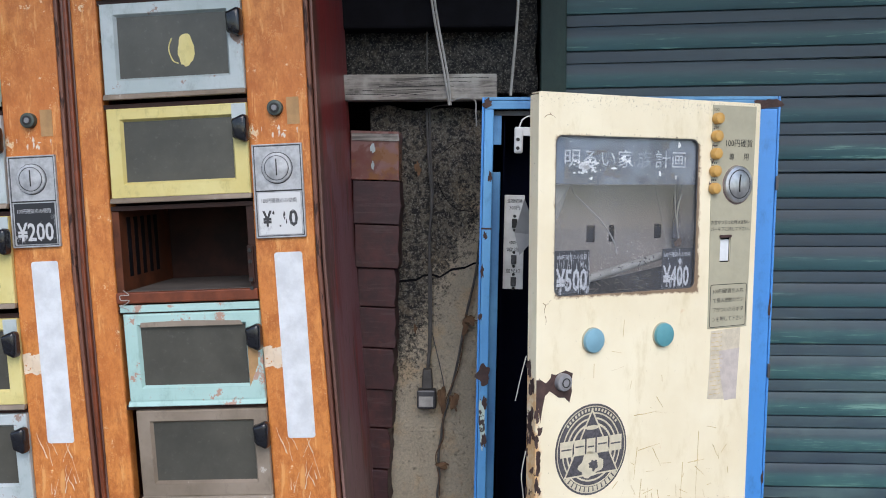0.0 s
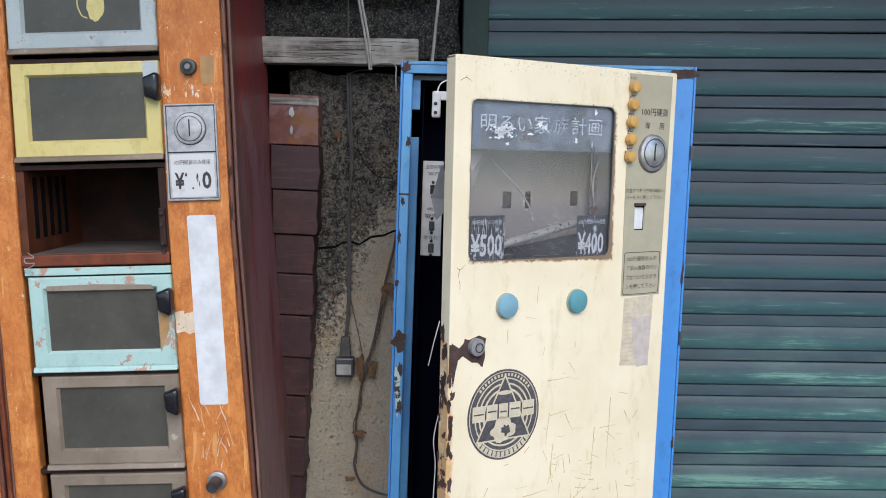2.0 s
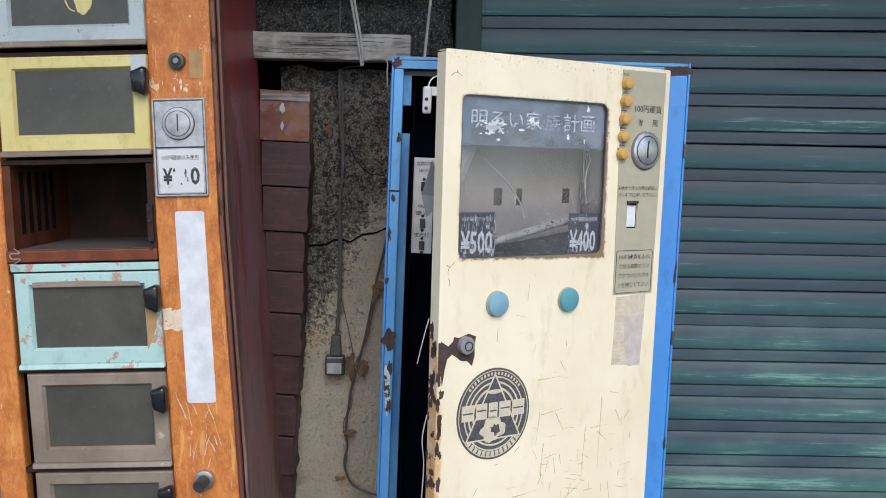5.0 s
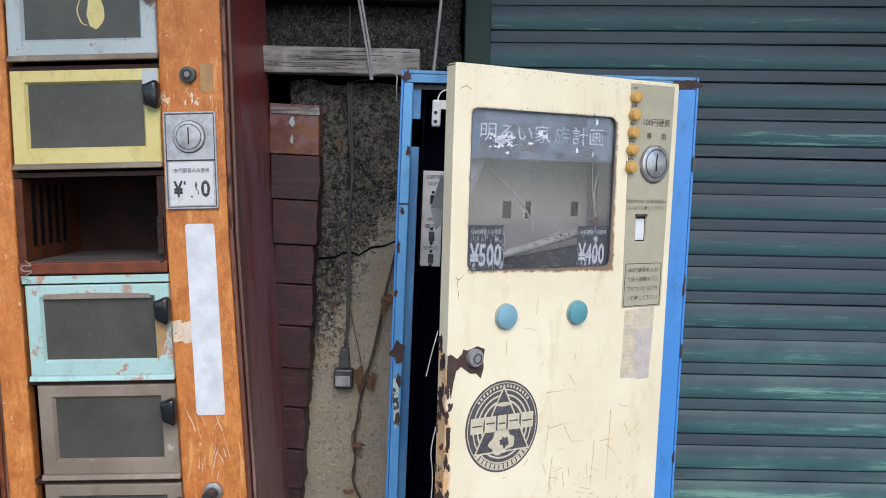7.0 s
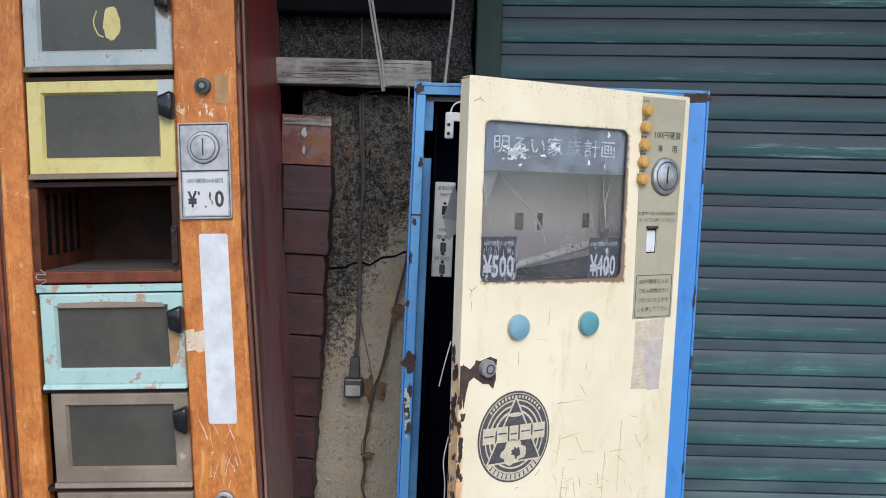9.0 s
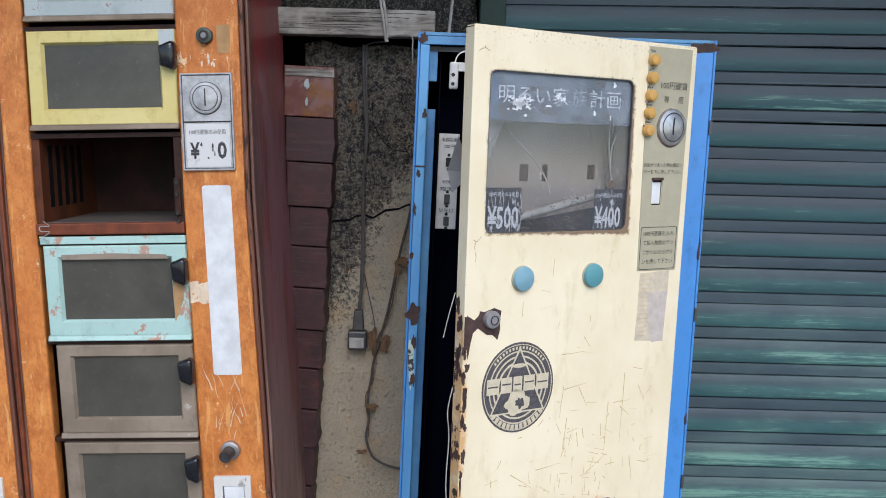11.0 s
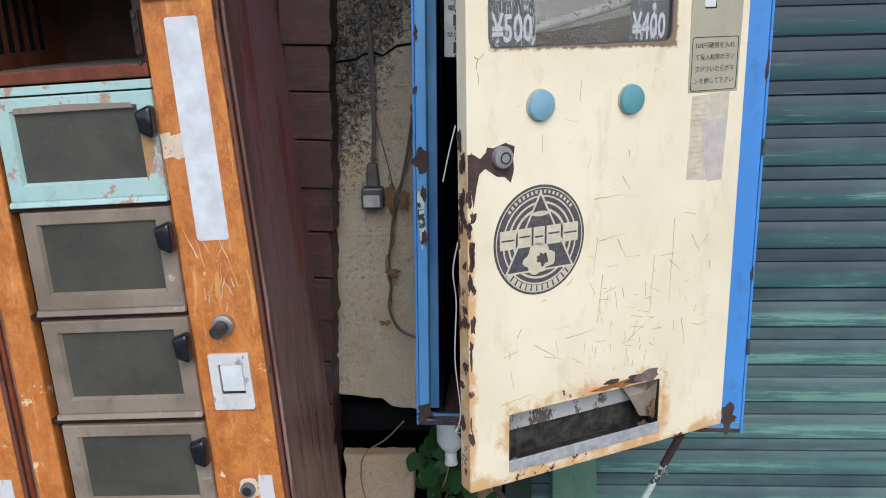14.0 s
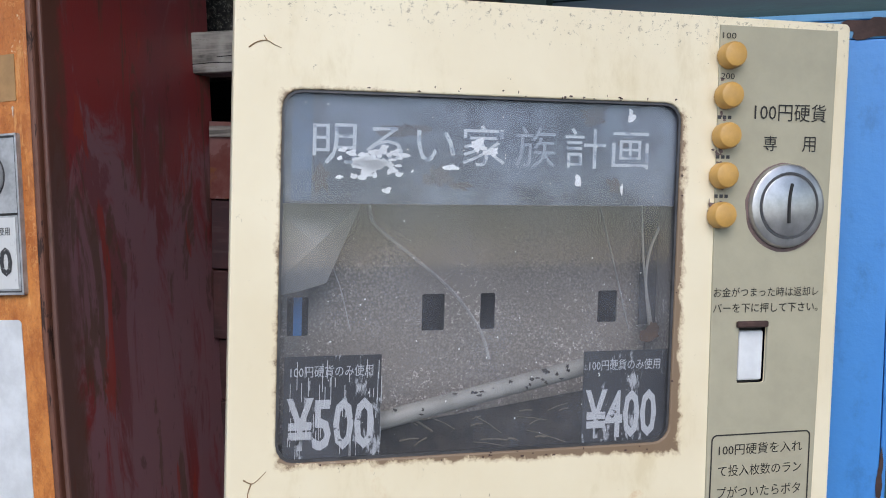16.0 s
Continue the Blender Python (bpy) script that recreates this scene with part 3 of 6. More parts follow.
def blob(cx, cz, rx, rz, y, seed, ragged=0.35, n=28, bm=None, thick=0.0004):
    """A thin ragged patch in the xz plane."""
    pts = []
    for i in range(n):
        a = 2 * math.pi * i / n
        k = 1 + ragged * (2 * noise.noise(Vector((math.cos(a) * 1.7, math.sin(a) * 1.7, seed * 7.3))) + 0.5 * noise.noise(Vector((math.cos(a) * 6, math.sin(a) * 6, seed * 3.1))))
        pts.append((cx + rx * k * math.cos(a), cz + rz * k * math.sin(a)))
    return plate(pts, y, y + thick, bm=bm)


# ---- setting: ground, walls, unseen eave ----
def setting():
    bm = bmesh.new()
    vs = [bm.verts.new(p) for p in ((-400, -400, 0), (400, -400, 0), (400, 400, 0), (-400, 400, 0))]
    bm.faces.new(vs)
    tagged(finish("ground", bm, M_ASPHALT), "grey asphalt street in front of the shop wall", "ground", kind="structure")
    # recess behind the broken plaster; its darkness is put into the black colour
    tagged(finish("wall_back", box(-1.30, 0.40, 2.55, 2.70, 0.0, 2.9), M_BLACK), "boarding behind the broken plaster, coloured black for the unlit recess", "wall", kind="structure")
    tagged(finish("wall_inner", box(0.0895, 1.62, 2.185, 2.30, 0.0, 2.9), M_BLACK), "wall behind the roller shutter, coloured black for the unlit gap", "wall", kind="structure")
    tagged(finish("wall_side", box(1.62, 4.0, 2.02, 2.40, 0.0, 2.9), M_OUTWALL), "grey rendered wall beyond the roller shutter", "wall", kind="structure")
    tagged(finish("wall_left", box(-4.0, -1.30, 2.02, 2.70, 0.0, 2.9), M_OUTWALL), "grey rendered wall beyond the locker cabinets", "wall", kind="structure")
    # out of view; added to keep skylight off the upper wall and shutter
    tagged(finish("eave", box(-4.0, 4.0, 1.15, 2.40, 2.40, 2.50), M_DARKWOOD), "unseen dark boarded eave, added to shade the top of the shop front", "eave", kind="structure")
    tagged(finish("wall_head", box(-4.0, 4.0, 2.02, 2.40, 2.262, 2.399), M_DARKWOOD), "dark timber lintel under the eave", "wall", kind="structure")


def ragged_sheet(x0, x1, z0, z1, y0, y1, seed, low=0.03, side=0.008, n=18, tilt=0.0):
    """A plaster sheet with broken edges, thicker than its joints, as an outline extruded."""
    pts = []
    for i in range(n + 1):
        t = i / n
        pts.append((x0 + (x1 - x0) * t, z0 + tilt * (t - 0.5) + low * (noise.noise(Vector((t * 3.1, seed, 0))) + 0.4 * noise.noise(Vector((t * 11, seed, 2))))))
    for i in range(1, n):
        t = i / n
        pts.append((x1 + side * noise.noise(Vector((t * 9, seed, 5))), z0 + (z1 - z0) * t))
    for i in range(n + 1):
        t = 1 - i / n
        pts.append((x0 + (x1 - x0) * t, z1 + low * 0.4 * noise.noise(Vector((t * 5, seed, 9)))))
    for i in range(1, n):
        t = 1 - i / n
        pts.append((x0 + side * noise.noise(Vector((t * 9, seed, 13))), z0 + (z1 - z0) * t))
    return plate(pts, y0, y1, bevel=0.004)


def plaster_walls():
    wall = tagged(finish("wall_plaster", ragged_sheet(-0.262, 0.085, 0.685, 1.715, 2.09, 2.17, 3.0, tilt=-0.045), M_PLASTER), "cracked beige plaster wall with black mould and painted shade at the top", "wall", kind="structure")
    crack = bmesh.new()
    line = [(-0.30, 1.325), (-0.235, 1.340), (-0.197, 1.352), (-0.165, 1.355), (-0.150, 1.364), (-0.132, 1.366), (-0.115, 1.361), (-0.09, 1.377), (-0.062, 1.381), (-0.043, 1.390), (0.0, 1.392)]
    top = [(x, z + 0.0025 + 0.0022 * noise.noise(Vector((x * 90, 1, 0)))) for x, z in line]
    bot = [(x, z - 0.0022 + 0.0020 * noise.noise(Vector((x * 80, 4, 0)))) for x, z in line]
    part("crack", plate(top + bot[::-1], 2.0893, 2.0905, bm=crack), M_BLACK, wall, "black ragged crack in the plaster")
    fine = tube(smooth_path([(-0.12, 2.0895, 1.60), (-0.118, 2.0895, 1.56), (-0.10, 2.0895, 1.525), (-0.078, 2.0895, 1.505), (-0.045, 2.0895, 1.50)]), 0.0007, n=5)
    part("crack", fine, M_BLACK, wall)
    fine = tube(smooth_path([(-0.11, 2.0895, 1.62), (-0.085, 2.0895, 1.64), (-0.05, 2.0895, 1.65)]), 0.0006, n=5)
    part("crack", fine, M_BLACK, wall)
    tagged(finish("wall_upper", ragged_sheet(-0.50, 0.088, 1.74, 2.28, 2.10, 2.17, 8.0), M_MOULDSHADE), "mouldy plaster above the timber rail, blackened for the shade there", "wall", kind="structure")
    tagged(finish("wall_lower", ragged_sheet(-0.222, -0.082, -0.02, 0.596, 2.05, 2.082, 21.0, 0.022, 0.014, tilt=0.0), M_SLAB), "broken lower slab of bare beige plaster", "wall", kind="structure")
    tagged(finish("wall_strip", ragged_sheet(0.028, 0.088, -0.02, 0.70, 2.03, 2.12, 31.0, 0.016, 0.008), M_PEACH), "narrow peach plaster strip beside the shutter rail", "wall", kind="structure")
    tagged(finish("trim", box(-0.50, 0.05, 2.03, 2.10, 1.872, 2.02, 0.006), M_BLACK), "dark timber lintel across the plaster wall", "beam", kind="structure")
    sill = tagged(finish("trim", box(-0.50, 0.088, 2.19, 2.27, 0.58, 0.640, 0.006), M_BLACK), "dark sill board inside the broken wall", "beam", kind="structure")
    return sill


def timber_rail():
    rail = thing("timber_rail", "bleached grey wooden batten nailed across the wall", "batten")
    bm = box(-0.52, 0.006, 2.005, 2.055, 1.726, 1.778, 0.003)
    for v in bm.verts:
        v.co.z += 0.0025 * noise.noise(v.co * 6)
    part("batten", bm, M_TIMBER, rail)
    k = bmesh.new()
    for i in range(5):
        z = 1.738 + 0.008 * i
        x = -0.30 + 0.035 * i
        tube([(x + j * 0.03, 2.0047, z + 0.003 * noise.noise(Vector((x + j, z * 9, 1)))) for j in range(6)], 0.0005, k, 5)
    part("grain_split", k, M_BLACK, rail)
    return rail


def bricks():
    wall = thing("wall_brick", "column of dark red-brown painted bricks with chipped ends", "wall", kind="structure")
    part("mortar", box(-0.53, -0.245, 2.062, 2.088, 0.0, 1.655), M_BLACK, wall)
    tops = [1.665, 1.563, 1.473, 1.383, 1.302, 1.217, 1.130, 1.048, 0.962, 0.880, 0.796, 0.712, 0.628, 0.544, 0.460, 0.376, 0.292]
    ends = [-0.193, -0.191, -0.194, -0.202, -0.202, -0.206, -0.209, -0.216, -0.220, -0.225, -0.228, -0.230, -0.233, -0.235, -0.237, -0.240, -0.242]
    for i, (z, x) in enumerate(zip(tops, ends)):
        h = (z - tops[i + 1] if i + 1 < len(tops) else 0.084) - 0.0018
        left, n = -0.286 - (z - 1.5) * 0.0419, 12
        ends_at = [x + 0.004 * noise.noise(Vector((j * 0.30, i * 3.7, 1))) + 0.0016 * noise.noise(Vector((j * 1.3, i * 5.1, 4))) - (0.0022 if j in (0, n) else 0.0008 if j in (1, n - 1) else 0.0) * (1 if i else 0.4) for j in range(n + 1)]
        under, over = ([0.0003 + 0.0005 * noise.noise(Vector((t * 6, i * 2.3, s))) for t in (1.0, 0.66, 0.33)] for s in (3, 8))
        pts = [(left, z - h + 0.003)] + [(left + (x - left) * (1 - t), z - h + 0.003 * t + u) for t, u in zip((0.75, 0.5, 0.25), under)]
        pts += [(e, z - h + h * j / n) for j, e in enumerate(ends_at)]
        pts += [(left + (x - left) * (1 - t), z + 0.003 * t - u) for t, u in zip((0.25, 0.5, 0.75), over)] + [(left, z + 0.003)]
        bm = plate(pts, 2.03 - 0.004 * (i % 3), 2.10, bevel=0.0016)
        part("brick", bm, M_TOPBRICK if i == 0 else M_BRICK, wall, "glossier red-brown top brick with drips" if i == 0 else "")
    cap = plate([(-0.29, 1.662), (-0.194, 1.660), (-0.192, 1.645), (-0.29, 1.648)], 2.0255, 2.03)
    part("mortar_cap", cap, M_TIMBER, wall, "pale mortar smear along the top brick")
    k = bmesh.new()
    blob(-0.247, 1.632, 0.0045, 0.011, 2.0250, 4, 0.25, 20, k)
    blob(-0.247, 1.596, 0.003, 0.008, 2.0250, 6, 0.25, 20, k)
    part("paint_drip", k, M_PALE, wall, "two white paint drips")


setting()
plaster_walls()
timber_rail()
bricks()


# ---- roller shutter ----
def roller_shutter():
    shutter = thing("roller_shutter", "closed dark green steel roller shutter with worn paint", "shutter")
    pitch, first = 0.0755, 2.258
    prof = [(0.0, 0.0075), (-0.0012, 0.0008), (-0.010, -0.0022), (-0.025, -0.0036), (-0.040, -0.0026), (-0.0485, -0.0002), (-0.0496, 0.0075), (-0.0512, 0.0075), (-0.0522, 0.0016), (-0.062, 0.0008), (-0.0738, 0.0012), (-0.0745, 0.0075), (-0.0755, 0.0075)]
    xs = [0.14 + 0.06 * i for i in range(25)]
    me = bpy.data.meshes.new("slat")
    verts, faces = [], []
    for x in xs:
        for z, y in prof:
            verts.append((x, y + 0.0008 * noise.noise(Vector((x * 4, z * 40, 0))), z))
    n = len(prof)
    for i in range(len(xs) - 1):
        for j in range(n - 1):
            a = i * n + j
            faces.append((a, a + 1, a + n + 1, a + n))
    me.from_pydata(verts, [], faces)
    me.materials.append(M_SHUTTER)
    me.shade_smooth()
    me.set_sharp_from_angle(angle=radians(50))
    rnd = random.Random(5)
    for i in range(30):
        slat = new("slat", me)
        slat.parent = shutter
        # the upper slats hang a little askew
        lift = 1.7 * min(1.0, max(0.0, (first - pitch * i - 1.60) / 0.60))
        slat.matrix_basis = pose(0, 2.08 + rnd.uniform(-0.0008, 0.0008), first - pitch * i - 0.35 * math.sin(radians(lift)), 0, rnd.uniform(-0.06, 0.06) - lift, 0)
    part("bottom_bar", box(0.14, 1.60, 2.06, 2.10, 0.0, 0.02, 0.003), M_RAIL, shutter)
    rail = tagged(finish("shutter_rail", box(0.094, 0.146, 2.045, 2.115, 0.0, 2.30, 0.003), M_RAIL), "dark green steel guide rail of the shutter", "rail", kind="structure")
    tagged(finish("shutter_rail", box(1.575, 1.619, 2.045, 2.115, 0.0, 2.261, 0.003), M_RAIL), "dark green steel guide rail of the shutter", "rail", kind="structure")
    return rail


roller_shutter()


# ---- locker vending cabinets ----
ROWS_TOP = [0.565, 0.386, 0.204, 0.024, -0.161, -0.336, -0.512, -0.690, -0.866, -1.042]
CAB = pose(-0.40, 1.735, 1.5, 0, -2.4, -1.15) @ pose(0, 0, -1.5)


def frame_ring(x0, x1, z0, z1, y_face, y_deep, slope=0.0045, bm=None):
    """A flat door frame with a sloping inner lip."""
    bm = bm or bmesh.new()
    loops = []
    for k, e, y in ((0, 0.0, y_deep), (0, 0.0, y_face + 0.002), (0, 0.002, y_face), (1, -slope, y_face), (1, 0.0, y_face + 0.0075), (1, 0.0, y_deep)):
        sx, st, sb = 0.0285 * k + e, 0.0235 * k + e, 0.0285 * k + e
        loops.append([bm.verts.new(p) for p in ((x0 + sx, y, z0 + sb), (x1 - sx, y, z0 + sb), (x1 - sx, y, z1 - st), (x0 + sx, y, z1 - st))])
    for a, b in zip(loops, loops[1:]):
        for k in range(4):
            bm.faces.new((a[k], a[(k + 1) % 4], b[(k + 1) % 4], b[k]))
    for k in range(4):
        bm.faces.new((loops[-1][k], loops[-1][(k + 1) % 4], loops[0][(k + 1) % 4], loops[0][k]))
    return bm


def knob_mesh(x, z):
    """A thumb-turn handle: a tapered, rounded wedge."""
    bm = box(x - 0.021, x + 0.009, -0.032, -0.008, z - 0.024, z + 0.024, 0.008, segments=4)
    for v in bm.verts:
        t = (v.co.z - (z - 0.021)) / 0.042
        if v.co.y < -0.018:
            v.co.x = x + (v.co.x - x) * (0.75 + 0.2 * t)
        if v.co.x < x - 0.006:
            v.co.z += 0.006 * (0.5 - t) * 1.6
    return bm


def locker_door(parent, top, frame_mat, name, handle=True, left=-0.272):
    z1, z0 = top + 1.5, top + 1.5 - 0.158
    x0, x1 = left, -0.020
    door = part("door", frame_ring(x0, x1, z0, z1, -0.008, 0.004), frame_mat, parent, name)
    lip = box(x0 - 0.002, x1 + 0.001, -0.013, 0.0, z0 - 0.0085, z0 + 0.001, 0.0015)
    for v in lip.verts:
        if v.co.z > z0 - 0.004 and v.co.y < -0.006:
            v.co.y = -0.0085
    part("lip", lip, M_TAUPE if frame_mat in (M_YELLOW, M_PALE) else frame_mat, door)
    part("pane", box(x0 + 0.026, x1 - 0.026, -0.001, 0.003, z0 + 0.026, z1 - 0.021), M_ACRYL, door, "smoked grey acrylic pane")
    if handle:
        h = part("handle", knob_mesh(x1 - 0.003, z1 - 0.045), M_HANDLE, door, "black thumb-turn handle", True)
    return door


def coin_unit(parent, priced):
    plate_ob = part("coin_plate", plate(rounded(-0.015, 0.074, 1.466, 1.630, 0.002, 2), -0.0045, 0.002, bevel=0.001), M_ALU, parent, "worn aluminium coin plate")
    rim = bmesh.new()
    for a in ((-0.015, 0.074, 1.6275, 1.630), (-0.015, 0.074, 1.466, 1.4685), (-0.015, -0.0125, 1.466, 1.630), (0.0715, 0.074, 1.466, 1.630)):
        box(a[0], a[1], -0.0065, -0.004, a[2], a[3], 0.0006, rim)
    part("rim", rim, M_ALU, plate_ob)
    part("joint", box(-0.013, 0.072, -0.0050, -0.004, 1.5470, 1.5495), M_INK, plate_ob, "black gap across the plate")
    d = disc(0.0285, 1.588, -0.0095, -0.004, 0.0265, n=32, bevel=0.002)
    part("coin_ring", d, M_ALU, plate_ob, "round steel coin ring", True)
    rings = plate(circle(0.0285, 1.588, 0.0278, 40), -0.0052, -0.0040, (circle(0.0285, 1.588, 0.0262, 40),))
    plate(circle(0.0285, 1.588, 0.0218, 40), -0.0100, -0.0094, (circle(0.0285, 1.588, 0.0206, 40),), bm=rings)
    part("ring_groove", rings, M_DARKMETAL, plate_ob, "grimy grooves round the coin ring")
    groove = plate(rounded(-0.0122, 0.0712, 1.4688, 1.6272, 0.001, 2), -0.0050, -0.0044, (rounded(-0.0108, 0.0698, 1.4702, 1.6258, 0.001, 2),))
    part("rim_groove", groove, M_DARKMETAL, plate_ob, "dirt in the groove of the rim")
    part("coin_disc", disc(0.0285, 1.588, -0.0105, -0.004, 0.0205, n=32, bevel=0.0012), M_ALU, plate_ob, "", True)
    part("coin_slot", box(0.0275, 0.0295, -0.0112, -0.0100, 1.575, 1.604), M_INK, plate_ob, "black coin slot")
    card = part("price_card", box(-0.008, 0.067, -0.0056, -0.0040, 1.472, 1.545), M_CARD if not priced else M_BLACKCARD, plate_ob, "faded price card" if not priced else "dark price card")
    ink = M_FADEINK if not priced else M_PALEINK
    part("lettering", lettering("100円硬貨のみ使用", -0.002, 1.527, -0.0061, 0.0085, 0.062), ink, plate_ob)
    if priced:
        part("lettering", lettering("¥200", -0.005, 1.477, -0.0061, 0.034, 0.068, bold=0.02), ink, plate_ob)
    else:
        part("lettering", lettering("¥", -0.002, 1.486, -0.0061, 0.028, 0.017, bold=0.03), ink, plate_ob)
        part("lettering", lettering("0", 0.045, 1.485, -0.0061, 0.030, 0.016, bold=0.03), ink, plate_ob)
        k = bmesh.new()
        for i, (x, z, w, h) in enumerate(((0.018, 1.510, 0.002, 0.003), (0.029, 1.487, 0.0015, 0.002), (0.037, 1.505, 0.0016, 0.006), (0.040, 1.494, 0.001, 0.004))):
            blob(x, z, w, h, -0.0061, i, 0.3, 14, k)
        part("lettering", k, ink, plate_ob, "worn remnants of a digit")


def locker_cabinet(m, label, colours, open_row, priced, last):
    cab = thing("locker_cabinet", label, "vending machine", m, "locker cabinets")
    zt, zb = 2.02, 0.40
    # carcass: stiles, side panels, back, top and bottom
    part("stile", box(-0.020, 0.088, 0.0, 0.030, 0.06, 2.06, 0.004), M_ORANGE, cab, "orange stained wooden stile with drips")
    part("stile", box(-0.328, -0.280, 0.0, 0.030, 0.06, 2.06, 0.004), M_ORANGE, cab, "orange stained wooden stile")
    side = part("side_panel", box(0.0982, 0.1045, 0.003, 0.312, 0.03, 2.08, 0.0025), M_SIDE, cab, "dark red painted side panel with runs")
    part("edge_strip", box(0.0885, 0.0965, -0.002, 0.019, 0.03, 2.08, 0.0030), M_CORNER, cab, "dark brown corner strip")
    part("side_panel", box(-0.342, -0.3285, 0.004, 0.312, 0.03, 2.08, 0.003), M_SIDE, cab)
    part("edge_strip", box(-0.339, -0.331, -0.006, 0.003, 0.03, 2.08, 0.003), M_REDWOOD, cab, "red-brown cover strip between cabinets")
    part("back_panel", box(-0.328, 0.0885, 0.295, 0.310, 0.03, 2.08), M_CELL, cab)
    part("top_panel", box(-0.342, 0.1035, 0.0, 0.312, 2.0805, 2.10, 0.003), M_DARKWOOD, cab)
    part("plinth", box(-0.328, 0.0885, 0.02, 0.274, 0.03, 0.058), M_DARKWOOD, cab)
    for i, top in enumerate(ROWS_TOP):
        z1 = top + 1.5
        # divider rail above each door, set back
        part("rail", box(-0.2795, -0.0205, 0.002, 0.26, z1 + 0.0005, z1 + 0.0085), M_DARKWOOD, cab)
        if i == open_row:
            continue
        c = colours[i]
        door = locker_door(cab, top, c[0], c[1], left={M_TEAL: -0.268, M_TAUPE: -0.2595}.get(c[0], -0.272))
        if c[0] is M_YELLOW:
            part("bare_corner", box(-0.046, -0.0205, -0.0087, -0.0075, z1 - 0.030, z1 - 0.001), M_PALE, door, "bare pale metal corner")
        if c[0] is M_TEAL:
            part("top_strip", box(-0.274, -0.020, -0.004, 0.004, z1 + 0.003, z1 + 0.016, 0.001), M_TEAL, door)
            bare = plate([(-0.236, z1 - 0.015), (-0.150, z1 - 0.013), (-0.054, z1 - 0.016), (-0.050, z1 - 0.0235), (-0.238, z1 - 0.0235)], -0.0086, -0.008)
            part("bare_patch", bare, M_TAUPE, door, "bare rubbed strip in the teal paint")
            bare = plate([(-0.045, z1 - 0.060), (-0.026, z1 - 0.058), (-0.028, z1 - 0.095), (-0.045, z1 - 0.135)], -0.0086, -0.008)
            part("bare_patch", bare, M_TAN, door)
        if i == 1:
            k = bmesh.new()
            blob(-0.123, z1 - 0.086, 0.0150, 0.027, -0.0016, 3, 0.10, 26, k)
            part("paint_smear", k, M_YELLOW, door, "yellow smear on the pane")
            k = tube(smooth_path([(-0.147, -0.0015, z1 - 0.064), (-0.153, -0.0015, z1 - 0.082), (-0.147, -0.0015, z1 - 0.102), (-0.137, -0.0015, z1 - 0.108)]), 0.0012, n=5)
            part("paint_smear", k, M_YELLOW, door)
            part("hole", disc(-0.026, z1 - 0.066, -0.0086, -0.007, 0.003, n=12), M_INK, door)
    if open_row is not None:
        z1 = ROWS_TOP[open_row] + 1.5
        z0 = z1 - 0.165
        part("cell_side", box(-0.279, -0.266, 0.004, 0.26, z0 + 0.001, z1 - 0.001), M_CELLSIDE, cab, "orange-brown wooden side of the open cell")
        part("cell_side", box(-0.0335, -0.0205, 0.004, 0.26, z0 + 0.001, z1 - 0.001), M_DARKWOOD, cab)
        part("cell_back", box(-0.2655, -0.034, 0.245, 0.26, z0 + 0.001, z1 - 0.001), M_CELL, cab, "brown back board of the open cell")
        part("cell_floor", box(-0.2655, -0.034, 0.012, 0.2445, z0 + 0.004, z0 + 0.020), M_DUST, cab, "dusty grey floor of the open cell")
        part("cell_sill", box(-0.279, -0.0205, -0.004, 0.011, z0 - 0.001, z0 + 0.019, 0.002), M_REDWOOD, cab, "red-brown wooden sill")
        for j in range(5):
            part("vent_slot", box(-0.2658, -0.2645, 0.035 + 0.032 * j, 0.050 + 0.032 * j, z0 + 0.045, z1 - 0.012), M_BLACK, cab, "black ventilation slot")
        part("latch_strip", box(-0.0345, -0.024, -0.003, 0.006, z0 + 0.03, z1 - 0.07, 0.001), M_DARKWOOD, cab)
        for z in (z1 - 0.078, z1 - 0.098, z0 + 0.02, z0 + 0.035):
            part("latch_pin", disc(-0.029, z, -0.007, -0.003, 0.0035, n=10), M_INK, cab)
        loop = [(-0.262 + 0.010 * math.sin(i * 1.9), -0.010, z0 + 0.022 - i * 0.0045 + 0.002 * math.cos(i * 3)) for i in range(9)]
        part("wire", tube(smooth_path(loop), 0.0009, n=5), M_WIRE, cab, "twisted bit of wire")
    coin_unit(cab, priced)
    lock = part("lock", disc(0.031, 1.692, -0.012, 0.0, 0.0135, n=24, bevel=0.002), M_LOCKDARK, cab, "round greenish tubular key lock", True)
    part("keyway", plate(circle(0.031, 1.692, 0.0085), -0.0135, -0.011, (circle(0.031, 1.692, 0.0055, 16),)), M_INK, lock)
    part("barrel", disc(0.031, 1.692, -0.0140, -0.010, 0.0050, n=16, bevel=0.001), M_LOCK, lock)
    part("tape", plate(rounded(0.050, 0.072, 1.663, 1.710, 0.001, 2), -0.0008, 0.001), M_TAN, cab, "tan paper tape")
    part("label_strip", plate(rounded(0.0135, 0.0635, 1.107, 1.440, 0.005), -0.0008, 0.001), M_WHITE, cab, "blank white label strip")
    smear = plate([(-0.0195, 1.272), (-0.006, 1.275), (0.005, 1.270), (0.0133, 1.273), (0.0133, 1.236), (0.004, 1.233), (-0.004, 1.238), (-0.0195, 1.235), (-0.018, 1.252)], -0.0006, 0.0)
    part("paint_loss", smear, M_PALEWOOD, cab, "pale flaked patch")
    knob = part("return_knob", disc(0.036, 0.972, -0.012, 0.0, 0.017, n=24, bevel=0.002), M_CHROME, cab, "chrome collar of the return knob", True)
